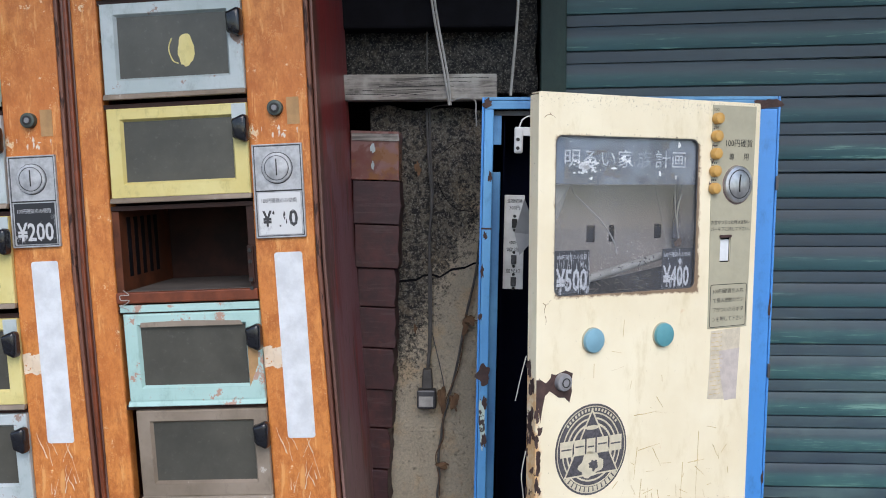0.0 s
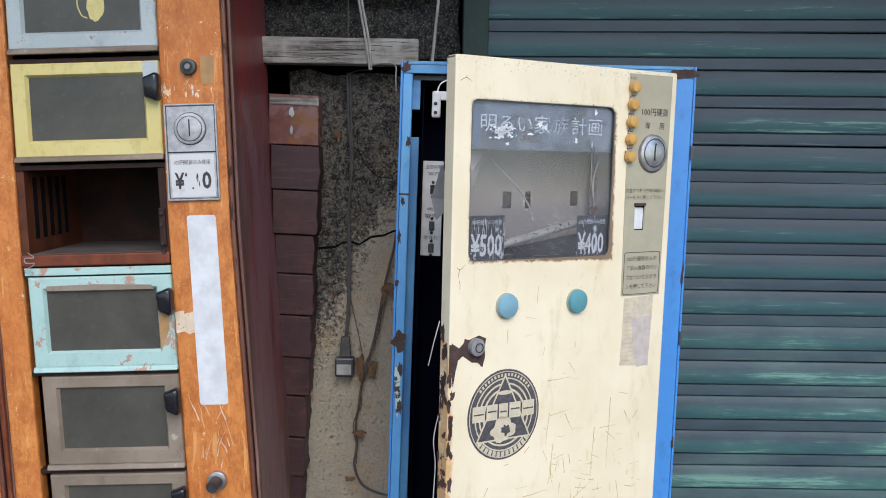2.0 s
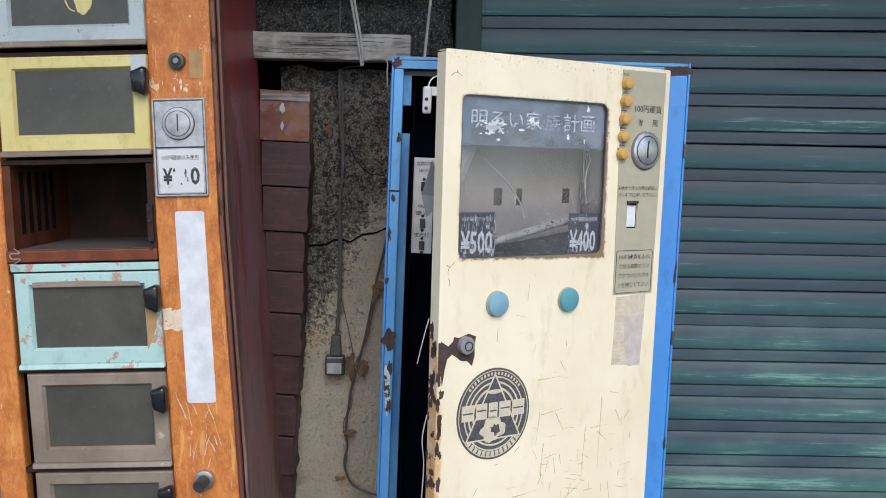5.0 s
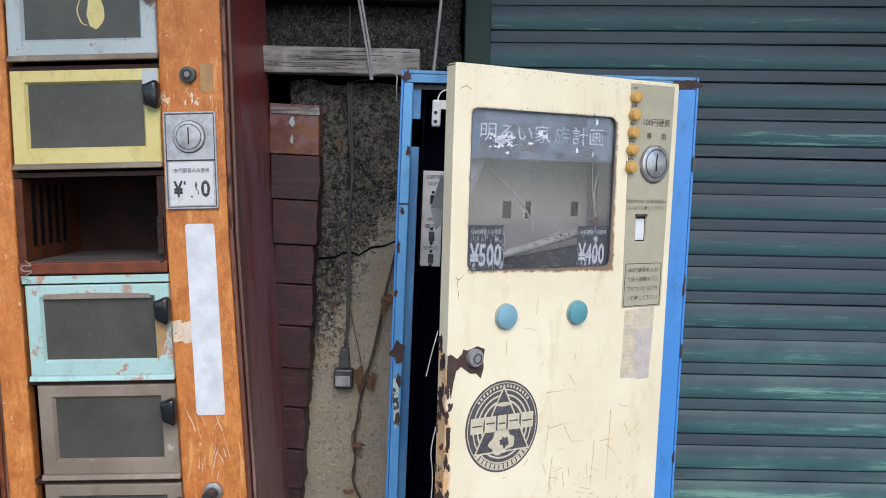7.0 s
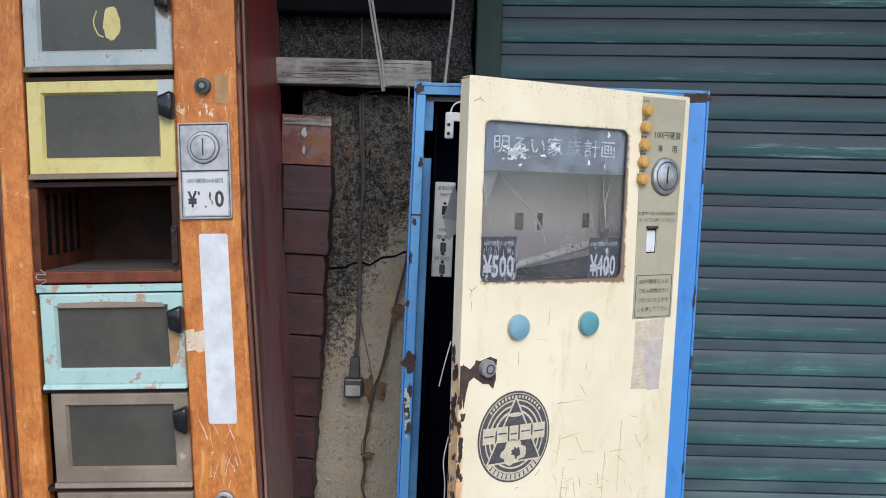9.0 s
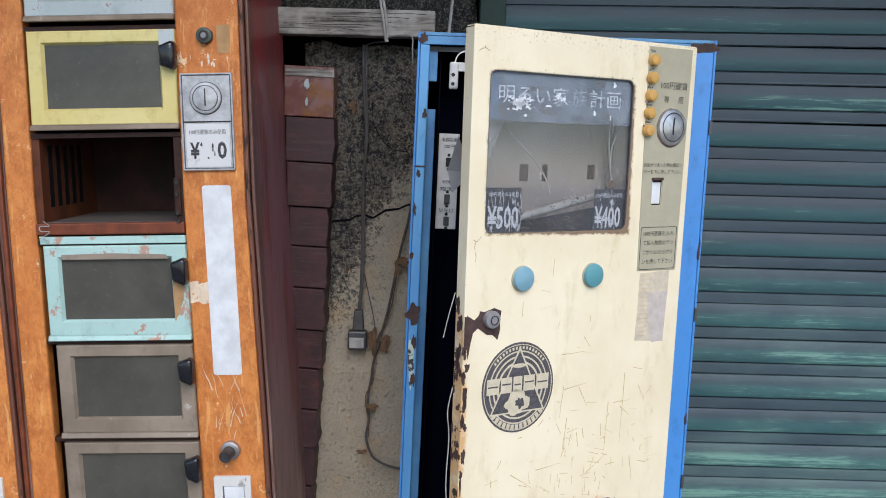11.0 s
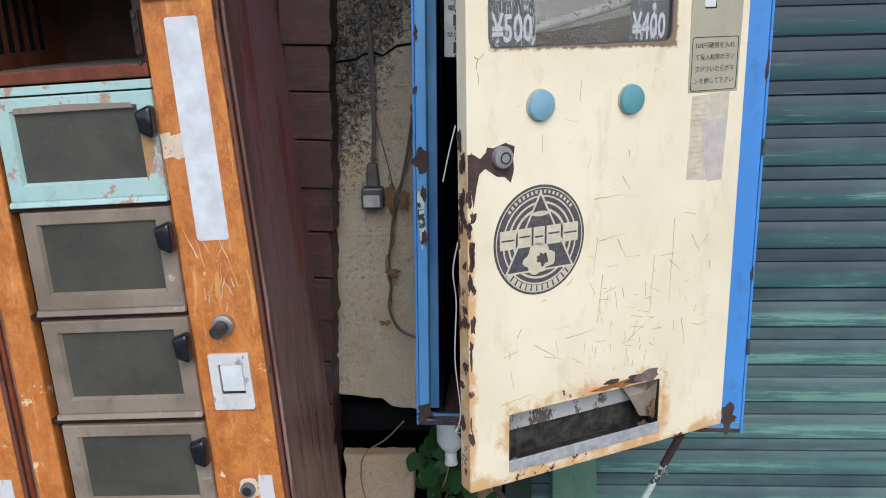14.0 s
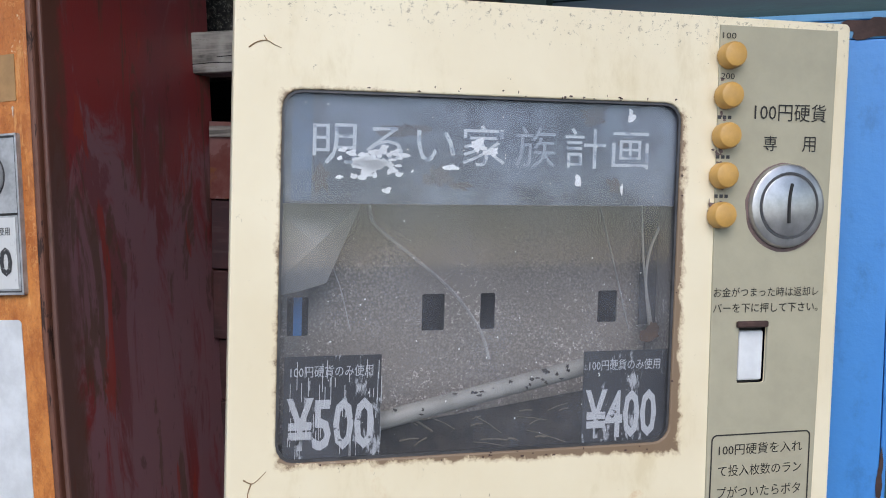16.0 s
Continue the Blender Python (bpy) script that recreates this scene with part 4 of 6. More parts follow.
    part("knob_tip", tube([(0.036, -0.012, 0.972), (0.034, -0.022, 0.970), (0.032, -0.034, 0.968)], 0.0105, n=16), M_DARKMETAL, knob, "dark blue-grey knob tip", True)
    dx, dz = 0.007, -0.012
    tray = part("coin_return", plate(rounded(-0.005 + dx, 0.061 + dx, 0.842 + dz, 0.936 + dz, 0.003), -0.006, 0.001, (rounded(0.010 + dx, 0.049 + dx, 0.868 + dz, 0.918 + dz, 0.002, 2),), bevel=0.001), M_SCUFF, cab, "scuffed white coin return frame")
    part("flap", box(0.0125 + dx, 0.0482 + dx, -0.005, 0.000, 0.8735 + dz, 0.9172 + dz, 0.001), M_WHITE, tray, "white coin return flap")
    part("cup", box(0.0105 + dx, 0.0485 + dx, -0.001, 0.0005, 0.8685 + dz, 0.9175 + dz), M_INK, tray)
    lock = part("lock", disc(0.035, 0.689, -0.010, 0.0, 0.012, n=24, bevel=0.002), M_STEEL, cab, "round key lock", True)
    part("lock_halo", blob(0.036, 0.689, 0.0185, 0.0175, -0.0006, 3, 0.12, 24), M_PALEWOOD, lock, "pale worn ring round the lock")
    part("barrel", disc(0.035, 0.689, -0.0125, -0.008, 0.0075, n=16, bevel=0.001), M_INK, lock)
    part("tape", plate(rounded(0.053, 0.077, 0.660, 0.713, 0.003, 3), -0.0010, 0.001), M_CARD, cab, "grey paper tape")
    # runs and scrapes in the stain below the label strip
    rnd = random.Random(13)
    k = bmesh.new()
    for i in range(16):
        x, z, a, ln = rnd.uniform(0.0, 0.07), rnd.uniform(0.99, 1.10), rnd.uniform(1.0, 2.1), rnd.uniform(0.012, 0.05)
        tube([(x + math.cos(a) * ln * t + 0.003 * noise.noise(Vector((i, t * 2, 0))), 0.0, z + math.sin(a) * ln * t) for t in (0, 0.35, 0.7, 1)], rnd.uniform(0.0004, 0.0012), k, 4, 0.0002)
    for i in range(40):
        x, z = rnd.uniform(-0.012, 0.083), rnd.choice((rnd.uniform(0.45, 0.66), rnd.uniform(0.45, 0.95), rnd.uniform(1.64, 1.66)))
        if not (-0.002 < x - dx < 0.066 and 0.83 < z < 0.94):
            blob(x, z, rnd.uniform(0.0007, 0.004), rnd.uniform(0.0008, 0.006), -0.0005, i + 300, 0.6, 11, k, 0.0003)
    tagged(part("scrape", k, M_PALEWOOD, cab, "pale scrapes and flakes in the orange stain"), kind="stuff")
    # the old carcass bows a little towards its foot
    for ob in cab.children_recursive:
        if ob.type == "MESH":
            zs = [v.co.z for v in ob.data.vertices]
            if min(zs) < 1.0 and max(zs) > 1.42:
                bm = bmesh.new()
                bm.from_mesh(ob.data)
                for cut in (1.42, 1.0):
                    bmesh.ops.bisect_plane(bm, geom=bm.verts[:] + bm.edges[:] + bm.faces[:], plane_co=(0, 0, cut), plane_no=(0, 0, 1))
                bm.to_mesh(ob.data)
                bm.free()
            for v in ob.data.vertices:
                v.co.x += 0.020 * max(0.0, 1.42 - v.co.z) + (0.005 * min(1.0, max(0.0, (1.42 - v.co.z) / 0.42)) if v.co.x > 0.079 else 0.0)
    return cab


own_doors = [(M_PALE, "pale grey aluminium framed door"), (M_PALE, "pale blue-grey aluminium framed door"), (M_YELLOW, "yellow painted framed door"), None, (M_TEAL, "flaking teal framed door")] + [(M_TAUPE, "dull taupe framed door")] * 5
next_doors = [(M_TAUPE, "dull taupe framed door"), (M_TEAL, "teal framed door"), (M_PALE, "pale framed door"), (M_YELLOW, "yellow painted framed door"), (M_YELLOW, "yellow painted framed door"), (M_PALE, "pale aluminium framed door")] + [(M_TAUPE, "dull taupe framed door")] * 4
locker_cabinet(CAB, "orange wooden locker vending cabinet with one cell open", own_doors, 3, False, True)
locker_cabinet(CAB @ pose(-0.4465, 0, 0), "orange wooden locker vending cabinet with yellow doors", next_doors, None, True, False)


# ---- blue vending machine with its cream door ajar ----
MACH = pose(0.222, 1.722, 0.806, 0, 1.2, 0)
DOOR = pose(0.2437, 1.5543, 1.3511, -1.79, 1.71, 31.94)


def machine():
    mc = thing("vending_machine", "rusty blue steel wall vending machine, cream door ajar", "vending machine", MACH)
    x0, x1, h, d = -0.258, 0.242, 0.905, 0.205
    # shell of steel sheets
    part("side_panel", box(x0, x0 + 0.004, 0.0, d, 0.0, h, 0.001), M_BLUE, mc)
    part("side_panel", box(x1 - 0.004, x1, 0.0, d, 0.0, h, 0.001), M_BLUE, mc)
    part("top_panel", box(x0 + 0.0045, x1 - 0.0045, 0.0, d, h - 0.006, h, 0.001), M_BLUE_OLD, mc, "rust-flecked blue top sheet")
    part("bottom_panel", box(x0 + 0.0045, x1 - 0.0045, 0.0, d, 0.0, 0.006, 0.001), M_RUST, mc, "rusted bottom sheet")
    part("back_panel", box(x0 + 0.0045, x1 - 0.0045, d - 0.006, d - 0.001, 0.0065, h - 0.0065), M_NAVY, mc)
    part("front_stile", box(x0 + 0.0045, x0 + 0.020, 0.0, 0.006, 0.02, h - 0.021, 0.0012), M_BLUE_PALE, mc, "chipped sun-faded blue front stile")
    part("inner_stile", box(x0 + 0.0185, x0 + 0.034, 0.020, 0.026, 0.02, h - 0.135, 0.0012), M_BLUE_OLD, mc, "faded blue inner stile")
    part("inner_stile", box(x0 + 0.0185, x0 + 0.034, 0.020, 0.026, h - 0.088, h - 0.03, 0.0012), M_BLUE_OLD, mc)
    part("stile_return", box(x0 + 0.0185, x0 + 0.0205, 0.0065, 0.0195, 0.02, h - 0.021), M_BLUE_OLD, mc)
    part("front_stile", box(x1 - 0.085, x1 - 0.0045, 0.0, 0.006, 0.02, h - 0.021, 0.0012), M_BLUE, mc, "bright blue front stile")
    part("front_rail", box(x0 + 0.0045, x1 - 0.0045, 0.0, 0.006, h - 0.0205, h - 0.0065, 0.0012), M_BLUE_OLD, mc, "faded blue top rail")
    part("front_rail", box(x0 + 0.0045, x1 - 0.0045, 0.0, 0.006, 0.0065, 0.0195, 0.0012), M_BLUE_OLD, mc, "rusty blue bottom rail")
    part("inner_rail", box(x0 + 0.021, x1 - 0.04, 0.020, 0.026, h - 0.030, h - 0.022), M_DARKMETAL, mc)
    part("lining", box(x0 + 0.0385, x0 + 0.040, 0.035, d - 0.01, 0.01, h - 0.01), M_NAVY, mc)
    for sx, sz, rx, rz, seed in ((x0 + 0.012, 0.418, 0.010, 0.014, 2), (x0 + 0.011, 0.020, 0.012, 0.012, 3), (x1 - 0.022, 0.026, 0.012, 0.020, 5), (x0 + 0.06, 0.012, 0.030, 0.005, 41), (x0 + 0.13, 0.011, 0.026, 0.004, 42), (x1 - 0.08, 0.012, 0.035, 0.005, 43), (x0 + 0.006, 0.60, 0.003, 0.012, 44), (x0 + 0.005, 0.52, 0.003, 0.008, 45), (x0 + 0.016, 0.76, 0.003, 0.009, 46), (x1 - 0.004, 0.55, 0.002, 0.018, 47), (x1 - 0.004, 0.25, 0.002, 0.012, 48), (x1 - 0.022, h - 0.012, 0.022, 0.009, 7), (x0 + 0.008, h - 0.010, 0.009, 0.008, 9), (x0 + 0.010, 0.66, 0.003, 0.006, 12), (x0 + 0.016, 0.30, 0.004, 0.012, 14), (x0 + 0.015, 0.37, 0.004, 0.010, 15)):
        part("rust_patch", blob(sx, sz, rx, rz, -0.0008, seed, 0.4), M_RUST, mc, "brown rust patch")
    part("paint_tear", box(x0 + 0.003, x0 + 0.0205, -0.0008, 0.0, 0.671, 0.674), M_RUST, mc)
    part("paint_patch", blob(x0 + 0.0115, 0.335, 0.006, 0.05, -0.0006, 22, 0.3), M_POLE, mc, "washed-out pale patch")
    # switch strip inside
    strip = part("switch_strip", box(x0 + 0.042, x0 + 0.078, 0.060, 0.066, 0.562, 0.730, 0.001), M_WHITEPL, mc, "white switch strip with black lettering")
    yl = 0.0593
    part("lettering", lettering("金額切換", x0 + 0.047, 0.7160, yl, 0.0075, 0.027), M_INK, strip)
    part("lettering", lettering("300円", x0 + 0.051, 0.7040, yl, 0.007, 0.019), M_INK, strip)
    part("lettering", lettering("400円", x0 + 0.051, 0.6120 + 0.03, yl, 0.007, 0.019), M_INK, strip)
    part("lettering", lettering("電源", x0 + 0.048, 0.6290, yl, 0.0075, 0.024), M_INK, strip)
    part("lettering", lettering("蛍光灯", x0 + 0.047, 0.5910, yl, 0.0075, 0.026), M_INK, strip)
    for z, c in ((0.680, M_INK), (0.6155, M_DARKMETAL), (0.576, M_DARKMETAL)):
        part("switch", box(x0 + 0.056, x0 + 0.0655, 0.0555, 0.060, z - 0.008, z + 0.008, 0.001), c, strip)
        for s in (-0.0125, 0.0125):
            part("screw", disc(x0 + 0.0608, z + s, 0.0585, 0.060, 0.0028, n=10), M_INK, strip)
    # hinge knuckles on the right stile
    for z in (0.14, 0.44, 0.76):
        part("hinge", tube([(x1 - 0.058, -0.0055, z - 0.022), (x1 - 0.058, -0.0055, z + 0.022)], 0.005, n=10), M_BLUE, mc)
        part("hinge_leaf", box(x1 - 0.0035, x1 + 0.0015, -0.003, 0.010, z - 0.012, z + 0.012, 0.001), M_DARKMETAL, mc)
    sock = part("lamp_socket", box(-0.203, -0.189, -0.108, -0.092, 0.800, 0.842, 0.003), M_WHITEPL, mc, "white fluorescent lamp socket")
    part("socket_arm", box(-0.200, -0.172, -0.104, -0.096, 0.828, 0.842, 0.001), M_WHITEPL, sock)
    for z in (0.808, 0.822):
        part("socket_hole", disc(-0.197, z, -0.1086, -0.107, 0.003, n=10), M_INK, sock)
    part("socket_wire", tube(smooth_path([(-0.195, -0.10, 0.842), (-0.191, -0.10, 0.853), (-0.182, -0.10, 0.859), (-0.170, -0.10, 0.861)]), 0.0012, n=6), M_WHITEPL, sock)
    bm = bmesh.new()
    vs = [bm.verts.new(p) for p in ((-0.184, -0.10, 0.728), (-0.199, -0.09, 0.672), (-0.190, -0.10, 0.636), (-0.160, -0.08, 0.668))]
    for f in ((0, 1, 3), (1, 2, 3)):
        bm.faces.new([vs[i] for i in f])
    part("torn_sheet", bm, M_SHEET, mc, "corner of a torn plastic sheet")
    # the shell droops towards its open side
    for ob in mc.children:
        for v in ob.data.vertices if ob.type == "MESH" else ():
            if v.co.z > h - 0.04:
                v.co.z -= 0.008 * (x1 - v.co.x) / (x1 - x0)
    return mc


def door_on(mc):
    L, R, B, T = -0.208, 0.2305, -0.502, 0.3380
    win, slot = rounded(-0.1774, 0.0985, 0.041, 0.276, 0.012), rounded(-0.1475, 0.1065, -0.4868, -0.4108, 0.002, 2)
    shell = plate(rounded(L, R, B, T, 0.004), 0.0, 0.0015, (win, slot, rounded(0.1495, 0.1725, 0.0795, 0.1215, 0.002, 2)), bevel=0.0012)
    door = part("door", shell, M_CREAM, mc, "cream enamelled steel door hanging ajar, rusty edges")
    door.matrix_basis = MACH.inverted() @ DOOR
    # folded edges
    for a in ((L, L + 0.0016, B + 0.004, T - 0.004), (R - 0.0016, R, B + 0.004, T - 0.004), (L + 0.002, R - 0.002, T - 0.0018, T - 0.0002), (L + 0.002, R - 0.002, B + 0.0002, B + 0.0018)):
        part("folded_edge", box(a[0], a[1], 0.0014, 0.0225, a[2], a[3]), M_CREAM, door)
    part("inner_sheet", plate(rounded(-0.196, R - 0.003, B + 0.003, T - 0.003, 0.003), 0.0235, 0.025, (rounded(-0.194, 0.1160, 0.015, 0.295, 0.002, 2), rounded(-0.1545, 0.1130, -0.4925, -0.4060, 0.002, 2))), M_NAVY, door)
    # window: pane, tray behind, header film, price films
    part("gasket", plate(rounded(-0.180, 0.1011, 0.0385, 0.2785, 0.0135), 0.0016, 0.004, (rounded(-0.1758, 0.0969, 0.0427, 0.2743, 0.011),)), M_DARKMETAL, door, "dark window gasket")
    pane = part("window_pane", box(-0.1765, 0.0976, 0.0042, 0.0062, 0.0420, 0.2750), M_GLASS, door, "dusty scratched window pane")
    pane.visible_shadow = False
    holes = (rounded(-0.0671, -0.0500, 0.1155, 0.142, 0.001, 2), rounded(-0.0225, -0.0110, 0.1155, 0.142, 0.001, 2), rounded(0.0715, 0.0875, 0.1186, 0.1425, 0.001, 2), rounded(-0.165, -0.150, 0.114, 0.141, 0.001, 2))
    part("display_box", plate(rounded(-0.172, 0.112, 0.020, 0.290, 0.002, 2), 0.070, 0.0715, holes), M_GALV, door, "dusty galvanised back sheet of the display")
    # black sheet that stands for the darkness seen through the holes
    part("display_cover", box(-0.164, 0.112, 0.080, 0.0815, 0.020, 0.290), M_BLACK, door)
    part("cable_strip", box(-0.160, -0.154, 0.0755, 0.0765, 0.060, 0.200), M_BLUE, door, "blue strip behind the display")
    k = bmesh.new()
    y0, y1 = 0.0065, 0.0720
    quads = ((0, 1, 2, 3), (7, 6, 5, 4), (0, 4, 5, 1), (1, 5, 6, 2), (2, 6, 7, 3), (3, 7, 4, 0))
    for corners, z0, z1 in ((((-0.1915, y0), (-0.1900, y0), (-0.1722, y1), (-0.1737, y1)), 0.0195, 0.2905), (((-0.1900, y0), (0.1145, y0), (0.1145, y1), (-0.1722, y1)), 0.0175, 0.0190), (((-0.1900, y0), (0.1145, y0), (0.1145, y1), (-0.1722, y1)), 0.2910, 0.2925)):
        vs = [k.verts.new((x, y, z)) for z in (z0, z1) for x, y in corners]
        for f in quads:
            k.faces.new([vs[i] for i in f])
    box(0.113, 0.1145, 0.0065, 0.072, 0.0195, 0.2905, bm=k)
    part("display_sides", k, M_GALV, door)
    film = part("header_film", box(-0.1900, 0.1120, 0.0074, 0.0080, 0.2046, 0.2900), M_HEADER, door, "faded blue-grey header film")
    part("film_strip", box(-0.1705, -0.1575, 0.0071, 0.0073, 0.2065, 0.284), M_FILMBLUE, door, "blue strip at the edge of the film")
    for word, x, w, ink in (("明るい家", -0.1573, 0.1295, M_FILMINK), ("族", -0.0206, 0.0290, M_FILMOLD), ("計画", 0.0150, 0.0624, M_FILMINK)):
        part("header_lettering", lettering(word, x, 0.2300, 0.0069, 0.0275, w), ink, door, "faded white lettering")
    flakes = bmesh.new()
    rnd = random.Random(11)
    for i in range(130):
        a, r = rnd.uniform(0, 6.28), abs(rnd.gauss(0, 0.5))
        blob(-0.117 + 0.022 * r * math.cos(a), 0.2305 + 0.011 * r * math.sin(a), rnd.uniform(0.0007, 0.0035), rnd.uniform(0.0006, 0.0022), 0.0066, i, 0.45, 9, flakes, 0.0001)
    for i, (x, z, rx, rz) in enumerate(((-0.047, 0.243, 0.006, 0.004), (-0.037, 0.240, 0.004, 0.003), (-0.066, 0.229, 0.004, 0.002), (0.025, 0.221, 0.0025, 0.004), (-0.108, 0.213, 0.003, 0.002), (0.063, 0.2665, 0.003, 0.004), (0.058, 0.216, 0.001, 0.003))):
        blob(x, z, rx, rz, 0.0066, 90 + i, 0.5, 16, flakes, 0.0001)
    part("paint_flakes", flakes, M_PEEL, film, "white peeled flakes")
    dark = bmesh.new()
    for i, (x, z, rx, rz) in enumerate(((0.036, 0.266, 0.013, 0.006), (-0.058, 0.217, 0.006, 0.003), (0.052, 0.219, 0.006, 0.006), (0.058, 0.248, 0.004, 0.003), (-0.152, 0.222, 0.006, 0.009), (-0.094, 0.253, 0.016, 0.006), (-0.075, 0.222, 0.008, 0.007))):
        blob(x, z, rx, rz, 0.0072, 40 + i, 0.4, 20, dark, 0.0001)
    part("film_holes", dark, M_LOGO, film, "dark worn holes in the film")
    for x, z, txt, seed in ((-0.1722, 0.0418, "¥500", 1), (0.0346, 0.0392, "¥400", 2)):
        card = part("price_film", box(x, x + 0.0635, 0.0066, 0.0074, z, z + 0.0655), M_BLACKCARD, door, "crazed black price film behind the glass")
        part("lettering", lettering(txt, x + 0.002, z + 0.005, 0.0063, 0.034, 0.0575 if seed == 1 else 0.0545, bold=0.022), M_PALEINK, card)
        part("lettering", lettering("100円硬貨のみ使用", x + 0.004, z + 0.052, 0.0063, 0.0075, 0.054), M_PALEINK, card)
    rnd = random.Random(31)
    k = bmesh.new()
    for i in range(46):
        x, z = rnd.uniform(-0.170, -0.108), rnd.uniform(0.050, 0.105)
        tube([(x + 0.0012 * noise.noise(Vector((i, t * 2.0, 3))), 0.00615, z - 0.004 * t * (1 + i % 3)) for t in (0, 0.5, 1, 1.5)], 0.00022, k, 4)
    tagged(part("film_crazing", k, M_PALEINK, door), "fine pale craze lines", kind="stuff")
    part("tube_bar", tube([(-0.125, 0.026, 0.0560), (0.050, 0.026, 0.0930)], 0.0064, n=12), M_PVC, door, "fallen dusty tube lying in the display", True)
    part("debris_tray", plate([(-0.185, 0.021), (0.110, 0.021), (0.110, 0.082), (-0.02, 0.064), (-0.185, 0.044)], 0.034, 0.036), M_LITTER, door, "dark litter at the foot of the display")
    rnd = random.Random(77)
    k = bmesh.new()
    for i in range(22):
        x, z, a, ln = rnd.uniform(-0.10, 0.03), rnd.uniform(0.040, 0.062), rnd.uniform(-0.6, 0.6), rnd.uniform(0.006, 0.024)
        tube([(x, 0.0335, z), (x + ln * 0.5 * math.cos(a), 0.0325, z + ln * 0.5 * math.sin(a) + 0.0008), (x + ln * math.cos(a), 0.033, z + ln * math.sin(a))], rnd.uniform(0.0003, 0.0008), k, 4)
    tagged(part("twigs", k, M_TWIG, door, "dry twigs among the litter"), kind="stuff")
    k = bmesh.new()
    for i in range(26):
        t = rnd.random()
        blob(-0.125 + 0.175 * t, 0.056 + 0.037 * t + rnd.uniform(-0.003, 0.0065), rnd.uniform(0.0006, 0.0020), rnd.uniform(0.0005, 0.0014), 0.0196, i + 500, 0.5, 9, k)
    tagged(part("crumbs", k, M_LITTER, door, "dark crumbs on the fallen tube"), kind="stuff")
    rnd = random.Random(78)
    k = bmesh.new()
    for i in range(90):
        blob(rnd.uniform(-0.165, 0.085), rnd.uniform(0.05, 0.27), rnd.uniform(0.0002, 0.0006), rnd.uniform(0.0002, 0.0007), 0.0040, i + 700, 0.5, 6, k, 0.0001)
    tagged(part("pane_specks", k, M_WHITEPL, door, "pale specks on the window pane"), kind="stuff")
    # crumpled sheet on the inside of the pane
    bm = bmesh.new()
    vs = [bm.verts.new(p) for p in ((-0.188, 0.030, 0.210), (-0.117, 0.046, 0.208), (-0.150, 0.030, 0.178), (-0.141, 0.046, 0.152), (-0.160, 0.040, 0.147), (-0.188, 0.034, 0.142))]
    for f in ((0, 1, 2), (2, 1, 3), (2, 3, 4), (2, 4, 5), (0, 2, 5)):
        bm.faces.new([vs[i] for i in f])
    part("torn_sheet", bm, M_SHEET, door, "torn dusty plastic sheet")
    part("wire", tube(smooth_path([(-0.112, 0.050, 0.206), (-0.109, 0.050, 0.194), (-0.098, 0.050, 0.184), (-0.075, 0.050, 0.166), (-0.052, 0.050, 0.147), (-0.035, 0.050, 0.127), (-0.026, 0.050, 0.112), (-0.021, 0.050, 0.096)]), 0.0012, n=6), M_WIRE, door, "thin drooping wire")
    part("wire", tube(smooth_path([(-0.140, 0.055, 0.172), (-0.130, 0.055, 0.148), (-0.122, 0.055, 0.118)]), 0.0004, n=5), M_WIRE, door)
    part("wire", tube(smooth_path([(0.095, 0.050, 0.207), (0.099, 0.050, 0.160), (0.108, 0.050, 0.114)]), 0.0009, n=6), M_WIRE, door)
    part("sheet_crease", tube(smooth_path([(0.070, 0.0695, 0.206), (0.084, 0.0695, 0.160), (0.098, 0.0695, 0.112)]), 0.0007, n=5), M_WIRE, door)
    part("dead_leaf", blob(0.106, 0.111, 0.009, 0.006, 0.049, 8, 0.4, 16), M_DEAD, door, "dry brown leaf")
    part("side_fold", box(0.0985, 0.1118, 0.054, 0.056, 0.118, 0.209), M_DARKMETAL, door)
    part("loose_cord", tube(smooth_path([(0.108, 0.046, 0.190), (0.101, 0.046, 0.172), (0.099, 0.046, 0.150), (0.103, 0.046, 0.118)]), 0.0011, n=6), M_WIRE, door)
    # grime along the window edge
    rnd = random.Random(91)
    k = bmesh.new()
    for i in range(44):
        e = rnd.choice((0, 0, 2, 2, 2, 3))
        x = rnd.uniform(-0.177, 0.098) if e in (0, 2) else (-0.1790 if e == 1 else 0.1000) + rnd.gauss(0, 0.0016)
        z = rnd.uniform(0.041, 0.276) if e in (1, 3) else (0.0385 if e == 0 else 0.2785) + rnd.gauss(0, 0.0014)
        inside = -0.1774 < x < 0.0985 and 0.041 < z < 0.276
        if not inside:
            blob(x, z, rnd.uniform(0.0003, 0.0012), rnd.uniform(0.0003, 0.0008), -0.0003, i + 900, 0.6, 9, k, 0.0002)
    tagged(part("edge_grime", k, M_RUST, door, "rusty grime along the window edge"), kind="stuff")
    # coin panel
    panel = part("coin_panel", plate([(0.1245, 0.3318), (0.1290, -0.0265), (0.2155, -0.0275), (0.2195, 0.3322)], -0.0016, 0.0, (rounded(0.1495, 0.1725, 0.0795, 0.1215, 0.002, 2),), bevel=0.0006), M_PANEL, door, "beige-grey coin panel with printed instructions")
    for x, z in ((0.1317, 0.3098), (0.1306, 0.2817), (0.1301, 0.2537), (0.1293, 0.226), (0.1290, 0.1983)):
        lamp = disc(x, z, -0.0125, -0.0016, 0.0092, n=20, bevel=0.003)
        part("coin_lamp", lamp, M_LAMP, door, "amber indicator lamp", True)
    k = bmesh.new()
